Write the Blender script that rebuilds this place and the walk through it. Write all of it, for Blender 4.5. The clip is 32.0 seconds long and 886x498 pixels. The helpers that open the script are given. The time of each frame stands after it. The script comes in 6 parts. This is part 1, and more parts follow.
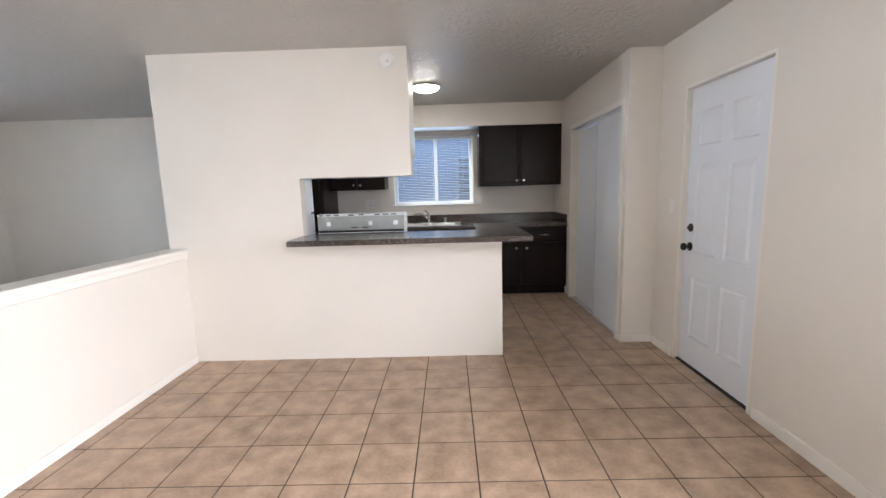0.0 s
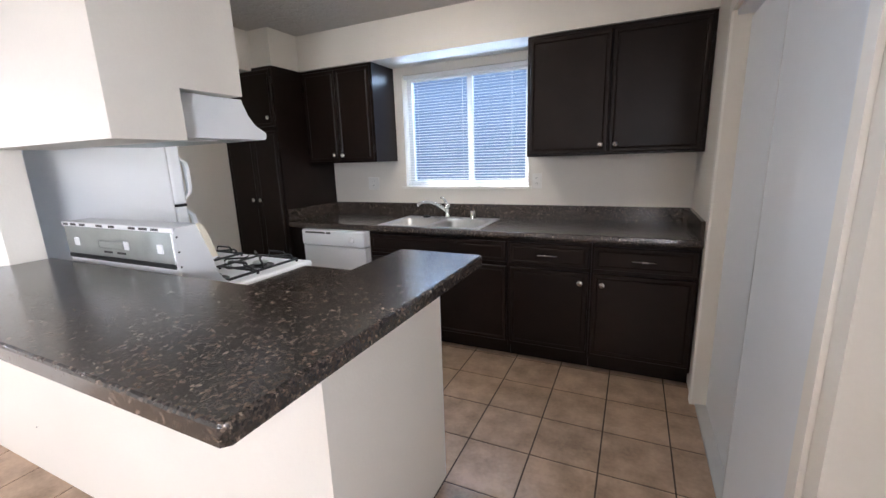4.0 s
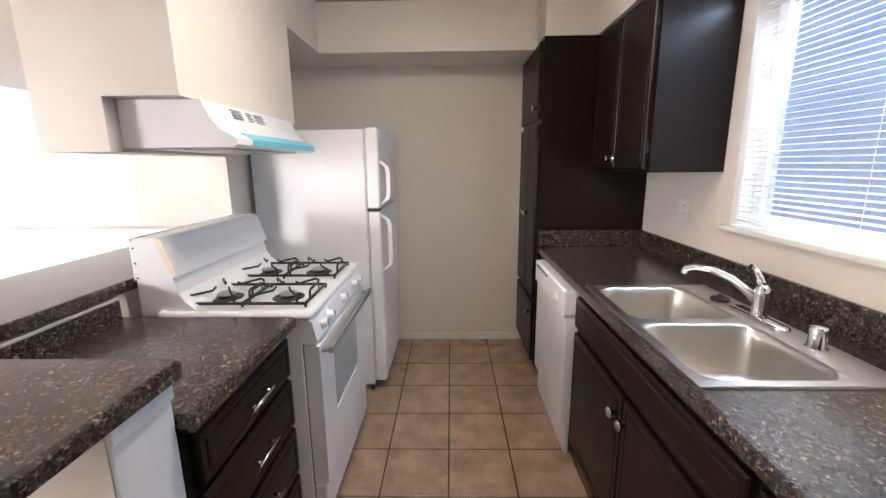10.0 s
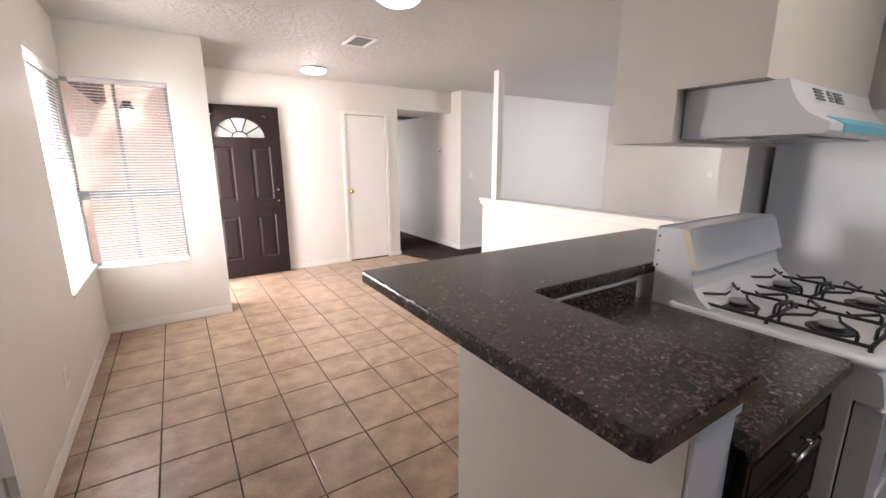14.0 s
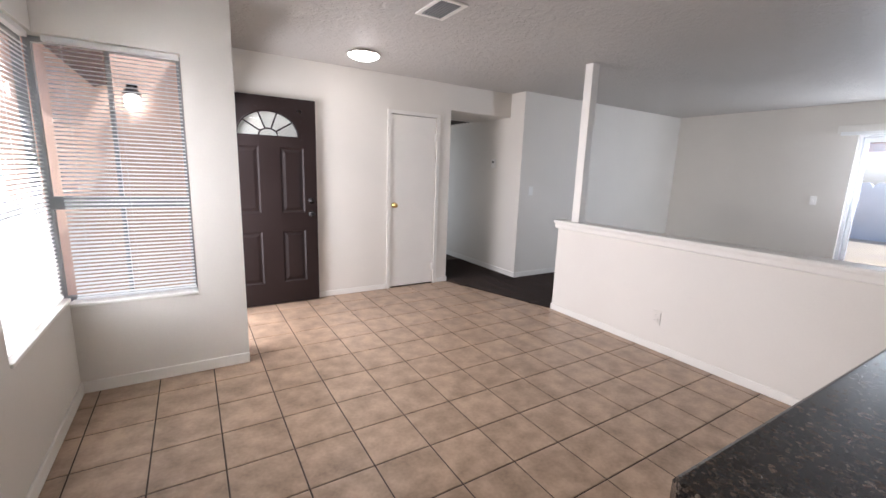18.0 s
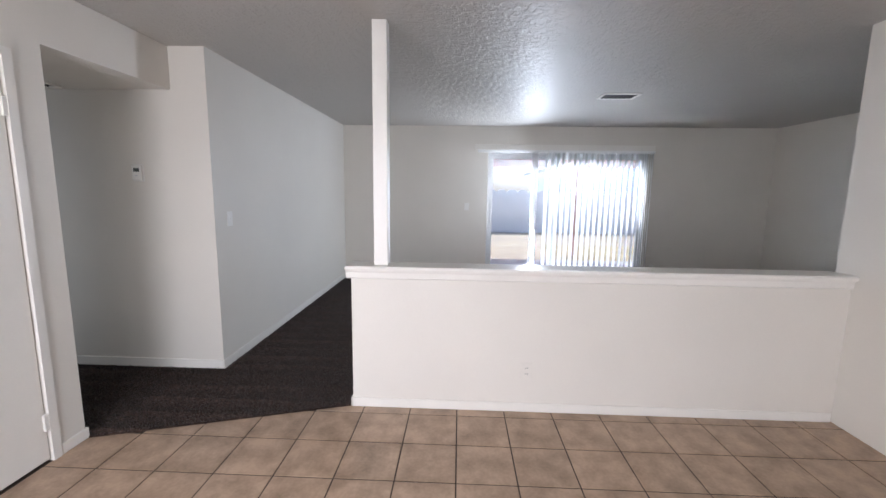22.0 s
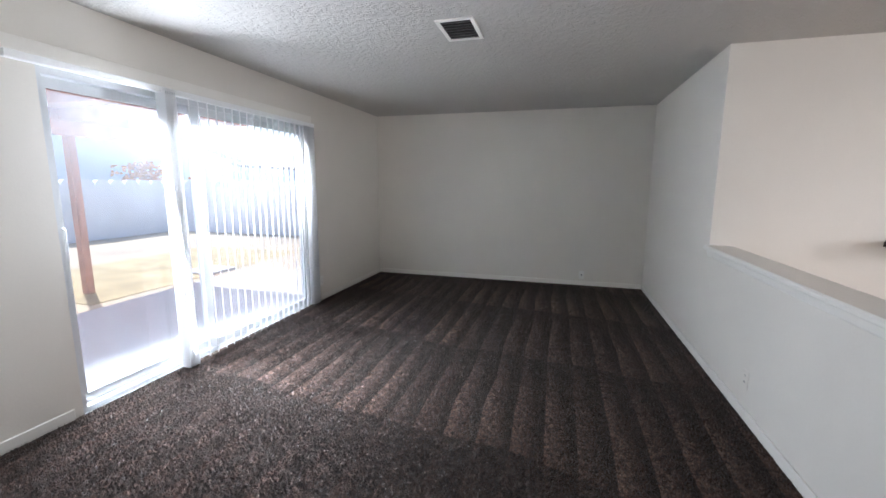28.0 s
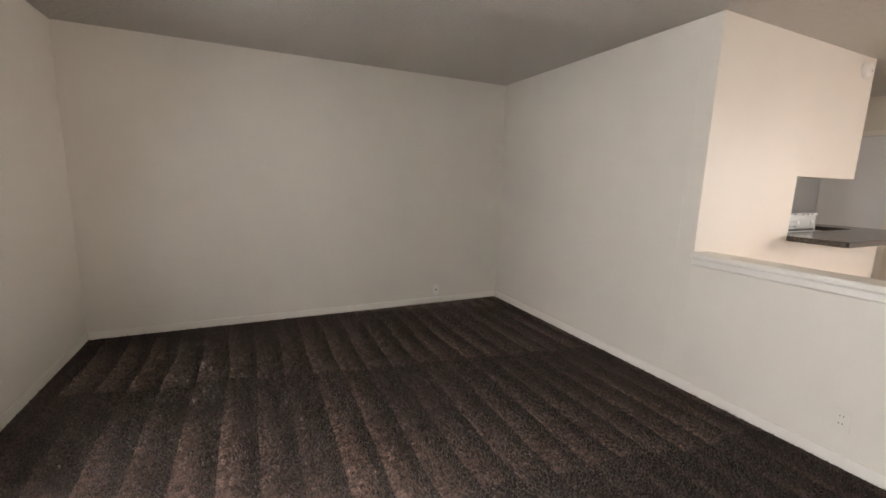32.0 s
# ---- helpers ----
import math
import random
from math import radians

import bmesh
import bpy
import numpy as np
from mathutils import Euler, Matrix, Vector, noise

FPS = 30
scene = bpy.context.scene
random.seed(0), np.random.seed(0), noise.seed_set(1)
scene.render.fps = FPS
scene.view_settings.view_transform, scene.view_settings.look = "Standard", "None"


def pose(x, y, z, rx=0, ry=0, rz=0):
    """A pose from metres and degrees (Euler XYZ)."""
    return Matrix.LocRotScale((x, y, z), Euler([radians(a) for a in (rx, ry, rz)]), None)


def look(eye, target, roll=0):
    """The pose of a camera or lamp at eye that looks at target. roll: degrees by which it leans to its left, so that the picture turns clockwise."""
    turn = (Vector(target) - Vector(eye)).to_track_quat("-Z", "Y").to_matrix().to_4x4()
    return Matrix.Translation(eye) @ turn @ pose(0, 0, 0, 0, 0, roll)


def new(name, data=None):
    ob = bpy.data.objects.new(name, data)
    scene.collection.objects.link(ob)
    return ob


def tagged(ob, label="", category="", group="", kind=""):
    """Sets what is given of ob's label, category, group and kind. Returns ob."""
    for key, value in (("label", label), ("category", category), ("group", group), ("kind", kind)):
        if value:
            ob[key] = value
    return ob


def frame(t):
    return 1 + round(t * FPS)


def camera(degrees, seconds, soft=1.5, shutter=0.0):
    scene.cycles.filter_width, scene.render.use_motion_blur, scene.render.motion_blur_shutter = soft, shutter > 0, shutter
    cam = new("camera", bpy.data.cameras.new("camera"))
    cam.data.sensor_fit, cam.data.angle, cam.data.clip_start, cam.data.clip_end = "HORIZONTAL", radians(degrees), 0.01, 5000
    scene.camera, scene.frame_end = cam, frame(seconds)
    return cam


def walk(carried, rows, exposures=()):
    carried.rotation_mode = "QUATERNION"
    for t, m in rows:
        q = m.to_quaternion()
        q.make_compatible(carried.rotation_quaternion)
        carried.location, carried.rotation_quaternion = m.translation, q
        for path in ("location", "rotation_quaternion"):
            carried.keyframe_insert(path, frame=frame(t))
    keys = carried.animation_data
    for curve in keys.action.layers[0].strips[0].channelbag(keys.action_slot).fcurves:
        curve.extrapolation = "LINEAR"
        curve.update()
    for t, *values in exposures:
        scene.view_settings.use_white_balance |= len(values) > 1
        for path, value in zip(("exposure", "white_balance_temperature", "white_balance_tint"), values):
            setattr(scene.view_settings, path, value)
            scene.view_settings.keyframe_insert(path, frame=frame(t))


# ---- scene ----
cam = camera(94.6, 32.0)

PATH = [
    (0, (0.278, -0.044, 1.373), (0.243, 1.935, 1.083), -1.7),
    (0.5, (0.519, 0.313, 1.353), (0.442, 2.29, 1.059), -2.0),
    (1, (0.65, 0.662, 1.349), (0.557, 2.636, 1.039), -1.8),
    (1.5, (0.764, 0.976, 1.373), (0.613, 2.94, 1.023), -1.8),
    (2, (0.946, 1.297, 1.381), (0.674, 3.249, 1.039), -1.8),
    (2.5, (1.056, 1.62, 1.381), (0.695, 3.554, 1.021), -1.6),
    (3, (1.186, 1.912, 1.409), (0.642, 3.796, 1.019), -1.7),
    (3.5, (1.356, 2.19, 1.406), (0.666, 4.021, 0.99), -1.7),
    (5.5, (1.393, 3.243, 1.378), (0.211, 4.777, 0.88), -2.8),
    (6, (1.308, 3.433, 1.391), (0.052, 4.889, 0.84), -3.0),
    (6.5, (1.316, 3.638, 1.374), (-0.059, 4.985, 0.831), -2.7),
    (7, (1.342, 3.826, 1.399), (-0.166, 5.016, 0.842), -2.4),
    (7.5, (1.267, 4.024, 1.389), (-0.403, 4.986, 0.855), -2.1),
    (8, (1.182, 4.205, 1.405), (-0.645, 4.857, 0.919), -2.3),
    (8.5, (1.207, 4.337, 1.399), (-0.704, 4.755, 0.983), -1.9),
    (9, (1.288, 4.464, 1.439), (-0.67, 4.661, 1.085), -1.3),
    (9.5, (1.314, 4.496, 1.438), (-0.653, 4.543, 1.083), -1.0),
    (10, (1.311, 4.505, 1.438), (-0.647, 4.465, 1.03), -0.6),
    (10.5, (1.321, 4.507, 1.432), (-0.62, 4.375, 0.968), -0.5),
    (11, (1.334, 4.496, 1.434), (-0.588, 4.254, 0.936), -0.4),
    (11.5, (1.354, 4.479, 1.429), (-0.535, 4.05, 0.934), -0.3),
    (12, (1.342, 4.426, 1.429), (-0.474, 3.735, 0.955), -0.3),
    (12.5, (1.322, 4.328, 1.441), (-0.35, 3.329, 0.988), -0.2),
    (13, (1.314, 4.244, 1.432), (-0.158, 2.961, 0.998), -0.0),
    (13.5, (1.359, 4.185, 1.433), (0.107, 2.683, 1.011), 0.1),
    (14, (1.399, 4.19, 1.434), (0.337, 2.55, 1.005), -0.1),
    (14.5, (1.419, 4.203, 1.436), (0.483, 2.489, 1.005), -0.2),
    (15, (1.4, 4.182, 1.427), (0.538, 2.432, 0.988), 0.1),
    (15.5, (1.376, 4.118, 1.427), (0.564, 2.345, 0.982), 0.3),
    (17.5, (1.376, 3.249, 1.414), (0.472, 1.506, 1.035), 1.7),
    (18, (1.364, 3.043, 1.413), (0.33, 1.372, 1.038), 2.0),
    (18.5, (1.297, 2.796, 1.378), (0.092, 1.234, 1.051), 2.0),
    (19, (1.333, 2.479, 1.393), (-0.071, 1.096, 1.049), 2.3),
    (19.5, (1.328, 2.166, 1.407), (-0.253, 0.988, 1.067), 2.5),
    (20, (1.235, 1.839, 1.419), (-0.498, 0.903, 1.069), 2.4),
    (20.5, (1.14, 1.578, 1.442), (-0.693, 0.862, 1.085), 2.2),
    (21, (1.061, 1.279, 1.443), (-0.85, 0.793, 1.106), 1.8),
    (21.5, (0.891, 1.022, 1.421), (-1.066, 0.742, 1.118), 1.2),
    (22, (0.69, 0.777, 1.439), (-1.288, 0.7, 1.156), 0.8),
    (22.5, (0.519, 0.476, 1.433), (-1.461, 0.571, 1.169), 0.6),
    (23, (0.282, 0.208, 1.387), (-1.687, 0.457, 1.146), 0.4),
    (23.5, (0.002, -0.043, 1.396), (-1.944, 0.352, 1.154), 0.4),
    (24, (-0.257, -0.315, 1.382), (-2.167, 0.227, 1.143), 0.2),
    (24.5, (-0.514, -0.511, 1.407), (-2.373, 0.181, 1.154), -0.0),
    (26.5, (-2.11, -0.643, 1.48), (-3.439, 0.808, 1.122), 0.0),
    (27, (-2.451, -0.549, 1.481), (-3.546, 1.089, 1.14), 0.5),
    (27.5, (-2.798, -0.448, 1.458), (-3.619, 1.346, 1.13), 0.4),
    (28, (-3.141, -0.431, 1.417), (-3.674, 1.471, 1.105), 0.3),
    (28.5, (-3.419, -0.39, 1.42), (-3.715, 1.561, 1.096), 0.4),
    (29, (-3.561, -0.202, 1.412), (-3.708, 1.767, 1.098), 0.6),
    (29.5, (-3.744, 0.04, 1.421), (-3.78, 2.012, 1.089), 0.7),
    (30, (-3.953, 0.312, 1.437), (-3.91, 2.284, 1.107), 0.7),
    (30.5, (-4.136, 0.6, 1.407), (-3.989, 2.568, 1.083), 0.8),
    (31, (-4.284, 0.917, 1.422), (-3.985, 2.867, 1.09), 0.9),
    (31.5, (-4.499, 1.231, 1.413), (-3.936, 3.12, 1.072), 1.3),
    (32, (-4.627, 1.484, 1.379), (-3.785, 3.268, 1.047), 1.7),
]
EXPOSURES = [
    (0.0, 1.4, 5900, 12),
    (1.0, 1.4, 5650, 12),
    (2.0, 1.45, 5750, 13),
    (3.5, 1.6, 5800, 13),
    (6.0, 3.05, 5950, 14),
    (8.0, 2.8, 6150, 17),
    (10.0, 2.25, 6500, 18),
    (12.0, 2.15, 7200, 18),
    (13.0, 1.65, 6550, 20),
    (14.0, 1.15, 6400, 18),
    (15.5, 1.15, 6450, 18),
    (18.0, 0.55, 5950, 15),
    (22.0, 0.5, 5800, 13),
    (25.0, 0.45, 5850, 12),
    (27.0, 0.85, 5900, 12),
    (28.0, 0.8, 5900, 12),
    (30.0, 0.45, 6400, 14),
    (31.0, 0.6, 6900, 15),
    (32.0, 1.05, 7100, 16),
]
LAMP_STRENGTH = 23.0
PATIO_W = 130.0
SIDE_W = 44.0
DOOR_W = 31.0
WINDOW_W = 56.0
KITCHEN_W = 9.0
KITCHEN_HEAD_W = 1.4
HALL_W = 4.5
walk(cam, [(t, look(eye, target, roll)) for t, eye, target, roll in PATH], EXPOSURES)

# ---- light of the place: sky, sun, exposure ----
world = bpy.data.worlds.new("world")
scene.world = world
world.use_nodes = True
_nt = world.node_tree
_bg = _nt.nodes["Background"]
_sky = _nt.nodes.new("ShaderNodeTexSky")
_sky.sky_type = "NISHITA"
_sky.sun_disc = False
SUN_EL, SUN_AZ = 56.0, 300.0
_sky.sun_elevation, _sky.sun_rotation = radians(SUN_EL), radians(SUN_AZ)
_sky.dust_density = 2.0
_nt.links.new(_sky.outputs[0], _bg.inputs[0])
_bg.inputs[1].default_value = 0.15
sun = new("sun", bpy.data.lights.new("sun", "SUN"))
sun.data.energy, sun.data.angle, sun.data.color = 4.0, radians(0.5), (1.0, 0.95, 0.87)
_a, _e = radians(SUN_AZ), radians(SUN_EL)
_from = Vector((math.sin(_a) * math.cos(_e), math.cos(_a) * math.cos(_e), math.sin(_e)))
sun.matrix_world = look(_from * 30, (0, 0, 0))


def opening_lamp(name, place, toward, wide, high, watts, tone=(0.90, 0.96, 1.0), spread=170):
    """An added lamp at an opening, standing in for the daylight that enters there."""
    lamp = new(name, bpy.data.lights.new(name, "AREA"))
    lamp.data.shape, lamp.data.size, lamp.data.size_y = "RECTANGLE", wide, high
    lamp.data.energy, lamp.data.color, lamp.data.spread = watts, tone, radians(spread)
    lamp.matrix_world = look(place, toward)
    return lamp


# Added strip inside the room, before the vane stack, boosting the door's daylight.
opening_lamp("patio_door_side_daylight", (-5.786, 1.93, 1.06), (-4.786, 1.08, 1.0), 0.016, 1.84, SIDE_W, spread=178)
# Hung outside above the door head, in place of light from the yard.
opening_lamp("patio_door_daylight", (-6.25, 2.42, 2.19), (-5.05, 2.3, 0.0), 2.30, 0.16, PATIO_W, spread=84)
opening_lamp("corner_window_daylight", (2.21, 0.43, 1.32), (1.21, 0.93, 1.07), 0.80, 1.36, WINDOW_W, (1.0, 0.97, 0.95), 150)
opening_lamp("kitchen_window_daylight", (0.07, 6.05, 2.30), (0.07, 5.1, 0.9), 1.06, 0.30, KITCHEN_W, (0.68, 0.84, 1.0))
# Added strip on the blind's room side, boosting the window's daylight.
opening_lamp("kitchen_window_head_daylight", (0.07, 5.712, 2.088), (0.07, 4.2, 1.0), 1.06, 0.02, KITCHEN_HEAD_W, (0.60, 0.79, 1.0), 150)
opening_lamp("front_door_daylight", (1.20, -0.78, 1.05), (0.0, -0.78, 0.75), 0.86, 1.95, DOOR_W, (1.0, 0.96, 0.94))

# Added lamp in an unseen doorway, to brighten the hall wall.
opening_lamp("hall_added_light", (-1.29, -3.3, 1.05), (-2.3, -3.1, 1.0), 0.78, 1.9, HALL_W)


# ---- materials ----
def mat(name, color, rough=0.5, metal=0.0, var=0.12, scale=6.0, fine=140.0, bump=0.03, dist=0.002, spec=0.5, rvar=0.12, second=None, rand=0.0):
    """A principled surface with broad stains, fine grain, grain relief and uneven gloss, all in metres."""
    m = bpy.data.materials.new(name)
    m.use_nodes = True
    nt = m.node_tree
    b = nt.nodes["Principled BSDF"]
    N, L = nt.nodes.new, nt.links.new
    pos = N("ShaderNodeNewGeometry")
    big, small = N("ShaderNodeTexNoise"), N("ShaderNodeTexNoise")
    for n, s, d in ((big, scale, 4.0), (small, fine, 3.0)):
        n.inputs["Scale"].default_value, n.inputs["Detail"].default_value = s, d
        L(pos.outputs["Position"], n.inputs["Vector"])
    mix = N("ShaderNodeMix")
    mix.data_type = "RGBA"
    lo = tuple(c * (1 - var) for c in color)
    hi = second or tuple(min(1, c * (1 + var)) for c in color)
    mix.inputs["A"].default_value, mix.inputs["B"].default_value = (*lo, 1), (*hi, 1)
    add = N("ShaderNodeMath")
    add.operation = "MULTIPLY_ADD"
    L(small.outputs["Fac"], add.inputs[0])
    add.inputs[1].default_value = 0.35
    L(big.outputs["Fac"], add.inputs[2])
    rng = N("ShaderNodeMapRange")
    rng.inputs["From Min"].default_value, rng.inputs["From Max"].default_value = 0.42, 0.92
    L(add.outputs[0], rng.inputs["Value"])
    fac = rng.outputs[0]
    if rand:
        oi = N("ShaderNodeObjectInfo")
        ma = N("ShaderNodeMath")
        ma.operation = "MULTIPLY_ADD"
        L(oi.outputs["Random"], ma.inputs[0])
        ma.inputs[1].default_value = rand
        L(fac, ma.inputs[2])
        fac = ma.outputs[0]
    L(fac, mix.inputs["Factor"])
    L(mix.outputs["Result"], b.inputs["Base Color"])
    rr = N("ShaderNodeMapRange")
    rr.inputs["To Min"].default_value, rr.inputs["To Max"].default_value = max(0.02, rough - rvar), min(1, rough + rvar)
    L(big.outputs["Fac"], rr.inputs["Value"])
    L(rr.outputs[0], b.inputs["Roughness"])
    b.inputs["Metallic"].default_value = metal
    b.inputs["Specular IOR Level"].default_value = spec
    if bump:
        bp = N("ShaderNodeBump")
        bp.inputs["Strength"].default_value, bp.inputs["Distance"].default_value = bump, dist
        L(small.outputs["Fac"], bp.inputs["Height"])
        L(bp.outputs[0], b.inputs["Normal"])
    return m


def nodes_of(m):
    return m.node_tree, m.node_tree.nodes["Principled BSDF"]


WALL = mat("wall_paint", (0.745, 0.705, 0.64), 0.52, var=0.03, scale=1.5, fine=90, bump=0.16, dist=0.003)
TRIM = mat("trim_paint", (0.82, 0.79, 0.735), 0.35, var=0.03, scale=3, fine=60, bump=0.04)
DOORWHITE = mat("door_paint", (0.75, 0.775, 0.81), 0.35, var=0.03, scale=2, fine=200, bump=0.05)
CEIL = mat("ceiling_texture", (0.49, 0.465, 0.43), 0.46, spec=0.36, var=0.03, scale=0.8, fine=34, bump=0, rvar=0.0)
ESPRESSO = mat("espresso_lacquer", (0.0125, 0.0076, 0.0058), 0.36, var=0.25, scale=5, fine=70, bump=0.06, rvar=0.06, spec=0.18)
DARKIN = mat("near_black_matte", (0.012, 0.010, 0.009), 0.8)
APPL = mat("white_enamel", (0.82, 0.84, 0.86), 0.33, var=0.02, scale=3, fine=180, bump=0.02, rvar=0.06)
APPL_G = mat("grey_enamel", (0.62, 0.63, 0.64), 0.3, var=0.03)
STEEL = mat("brushed_steel", (0.72, 0.71, 0.695), 0.32, 1.0, var=0.1, scale=4, fine=220, bump=0.03, rvar=0.08)
BOWLSTEEL = mat("satin_steel", (0.70, 0.68, 0.64), 0.30, 1.0, var=0.1, scale=4, fine=220, bump=0.03, rvar=0.06)
CHROME = mat("chrome", (0.80, 0.80, 0.80), 0.10, 1.0, var=0.03, rvar=0.04, bump=0)
NICKEL = mat("satin_nickel", (0.66, 0.63, 0.58), 0.24, 1.0, var=0.05, bump=0)
BRASS = mat("polished_brass", (0.78, 0.56, 0.22), 0.16, 1.0, var=0.08, bump=0)
ZINC = mat("galvanised_steel", (0.42, 0.45, 0.44), 0.42, 0.8, var=0.12, scale=12)
IRON = mat("cast_iron", (0.014, 0.014, 0.015), 0.45, var=0.2, fine=300, bump=0.15)
BLACK = mat("black_plastic", (0.012, 0.012, 0.013), 0.4)
BRONZE = mat("black_bronze", (0.020, 0.017, 0.016), 0.28, 0.6)
DOORBROWN = mat("brown_door_paint", (0.016, 0.0092, 0.0082), 0.46, spec=0.25, var=0.12, scale=3, fine=90, bump=0.08)
PLATE = mat("plate_plastic", (0.82, 0.80, 0.76), 0.3, var=0.02, bump=0)
VINYL = mat("window_vinyl", (0.82, 0.83, 0.84), 0.35, var=0.03, bump=0.02)
ALU = mat("aluminium_frame", (0.70, 0.71, 0.72), 0.38, 0.7, var=0.06)
SCREEN = mat("grey_display", (0.10, 0.11, 0.10), 0.25, var=0.05, bump=0)
# Vent slats are a darker grey than their white frame.
VENTSLAT = mat("dark_grey_vent_slat", (0.13, 0.125, 0.12), 0.6, var=0.2, scale=20)
DARKALU = mat("dark_window_frame", (0.36, 0.36, 0.35), 0.4, 0.3, var=0.08)
SHRUB = mat("orange_shrub_leaf", (0.45, 0.20, 0.05), 0.7, var=0.4, scale=3)
TAPE = mat("blue_tape", (0.16, 0.55, 0.72), 0.4, var=0.06, scale=30)
CREAMTAPE = mat("cream_edge", (0.80, 0.74, 0.60), 0.5)
GROUT = mat("grout", (0.045, 0.031, 0.023), 0.85, var=0.2, scale=12, fine=300, bump=0.2)
STUCCO = mat("pink_stucco", (0.85, 0.60, 0.47), 0.9, var=0.08, scale=3, fine=60, bump=0.5, dist=0.006)
CONCRETE = mat("patio_concrete", (0.60, 0.59, 0.57), 0.85, var=0.12, scale=1.2, fine=120, bump=0.2)
DIRT = mat("bare_dirt", (0.50, 0.42, 0.32), 0.95, var=0.2, scale=0.6, fine=40, bump=0.6, dist=0.02, second=(0.60, 0.50, 0.33))
BLOCK = mat("block_wall_paint", (0.86, 0.86, 0.85), 0.9, var=0.08, scale=2, fine=50, bump=0.3)
TIMBER = mat("patio_timber", (0.50, 0.28, 0.20), 0.7, var=0.2, scale=5, fine=80, bump=0.2)
SIDING = mat("grey_siding", (0.72, 0.78, 0.85), 0.7, var=0.06)
SIDING_W = mat("white_siding", (0.58, 0.65, 0.75), 0.7, var=0.05)
SHINGLE = mat("roof_shingle", (0.36, 0.34, 0.33), 0.9, var=0.25, scale=8, fine=60, bump=0.4)
EAVE = mat("brown_eave", (0.10, 0.055, 0.04), 0.7, var=0.15)
LEAF = mat("tree_leaf", (0.07, 0.10, 0.03), 0.6, var=0.4, scale=3)
BARK = mat("tree_bark", (0.12, 0.085, 0.06), 0.9, var=0.3)
HAY = mat("dry_grass", (0.46, 0.37, 0.20), 0.95, var=0.25, scale=2, fine=60, bump=0.6, dist=0.02)


def knockdown(m, size=24.0, depth=0.0032):
    """Flattened blobs of plaster: a noise cut off at its crests."""
    nt, b = nodes_of(m)
    N, L = nt.nodes.new, nt.links.new
    pos, noise, cut, bp = N("ShaderNodeNewGeometry"), N("ShaderNodeTexNoise"), N("ShaderNodeMapRange"), N("ShaderNodeBump")
    noise.inputs["Scale"].default_value, noise.inputs["Detail"].default_value, noise.inputs["Roughness"].default_value = size, 4.0, 0.62
    cut.interpolation_type = "SMOOTHSTEP"
    cut.inputs["From Min"].default_value, cut.inputs["From Max"].default_value = 0.42, 0.60
    bp.inputs["Strength"].default_value, bp.inputs["Distance"].default_value = 1.0, depth
    L(pos.outputs["Position"], noise.inputs["Vector"])
    L(noise.outputs["Fac"], cut.inputs["Value"])
    L(cut.outputs[0], bp.inputs["Height"])
    L(bp.outputs[0], b.inputs["Normal"])


knockdown(CEIL)


def tile_material():
    m = mat("floor_tile", (0.272, 0.186, 0.124), 0.33, var=0.2, scale=8, fine=55, bump=0.05, dist=0.002, second=(0.475, 0.338, 0.236), rand=0.2, rvar=0.1)
    return m


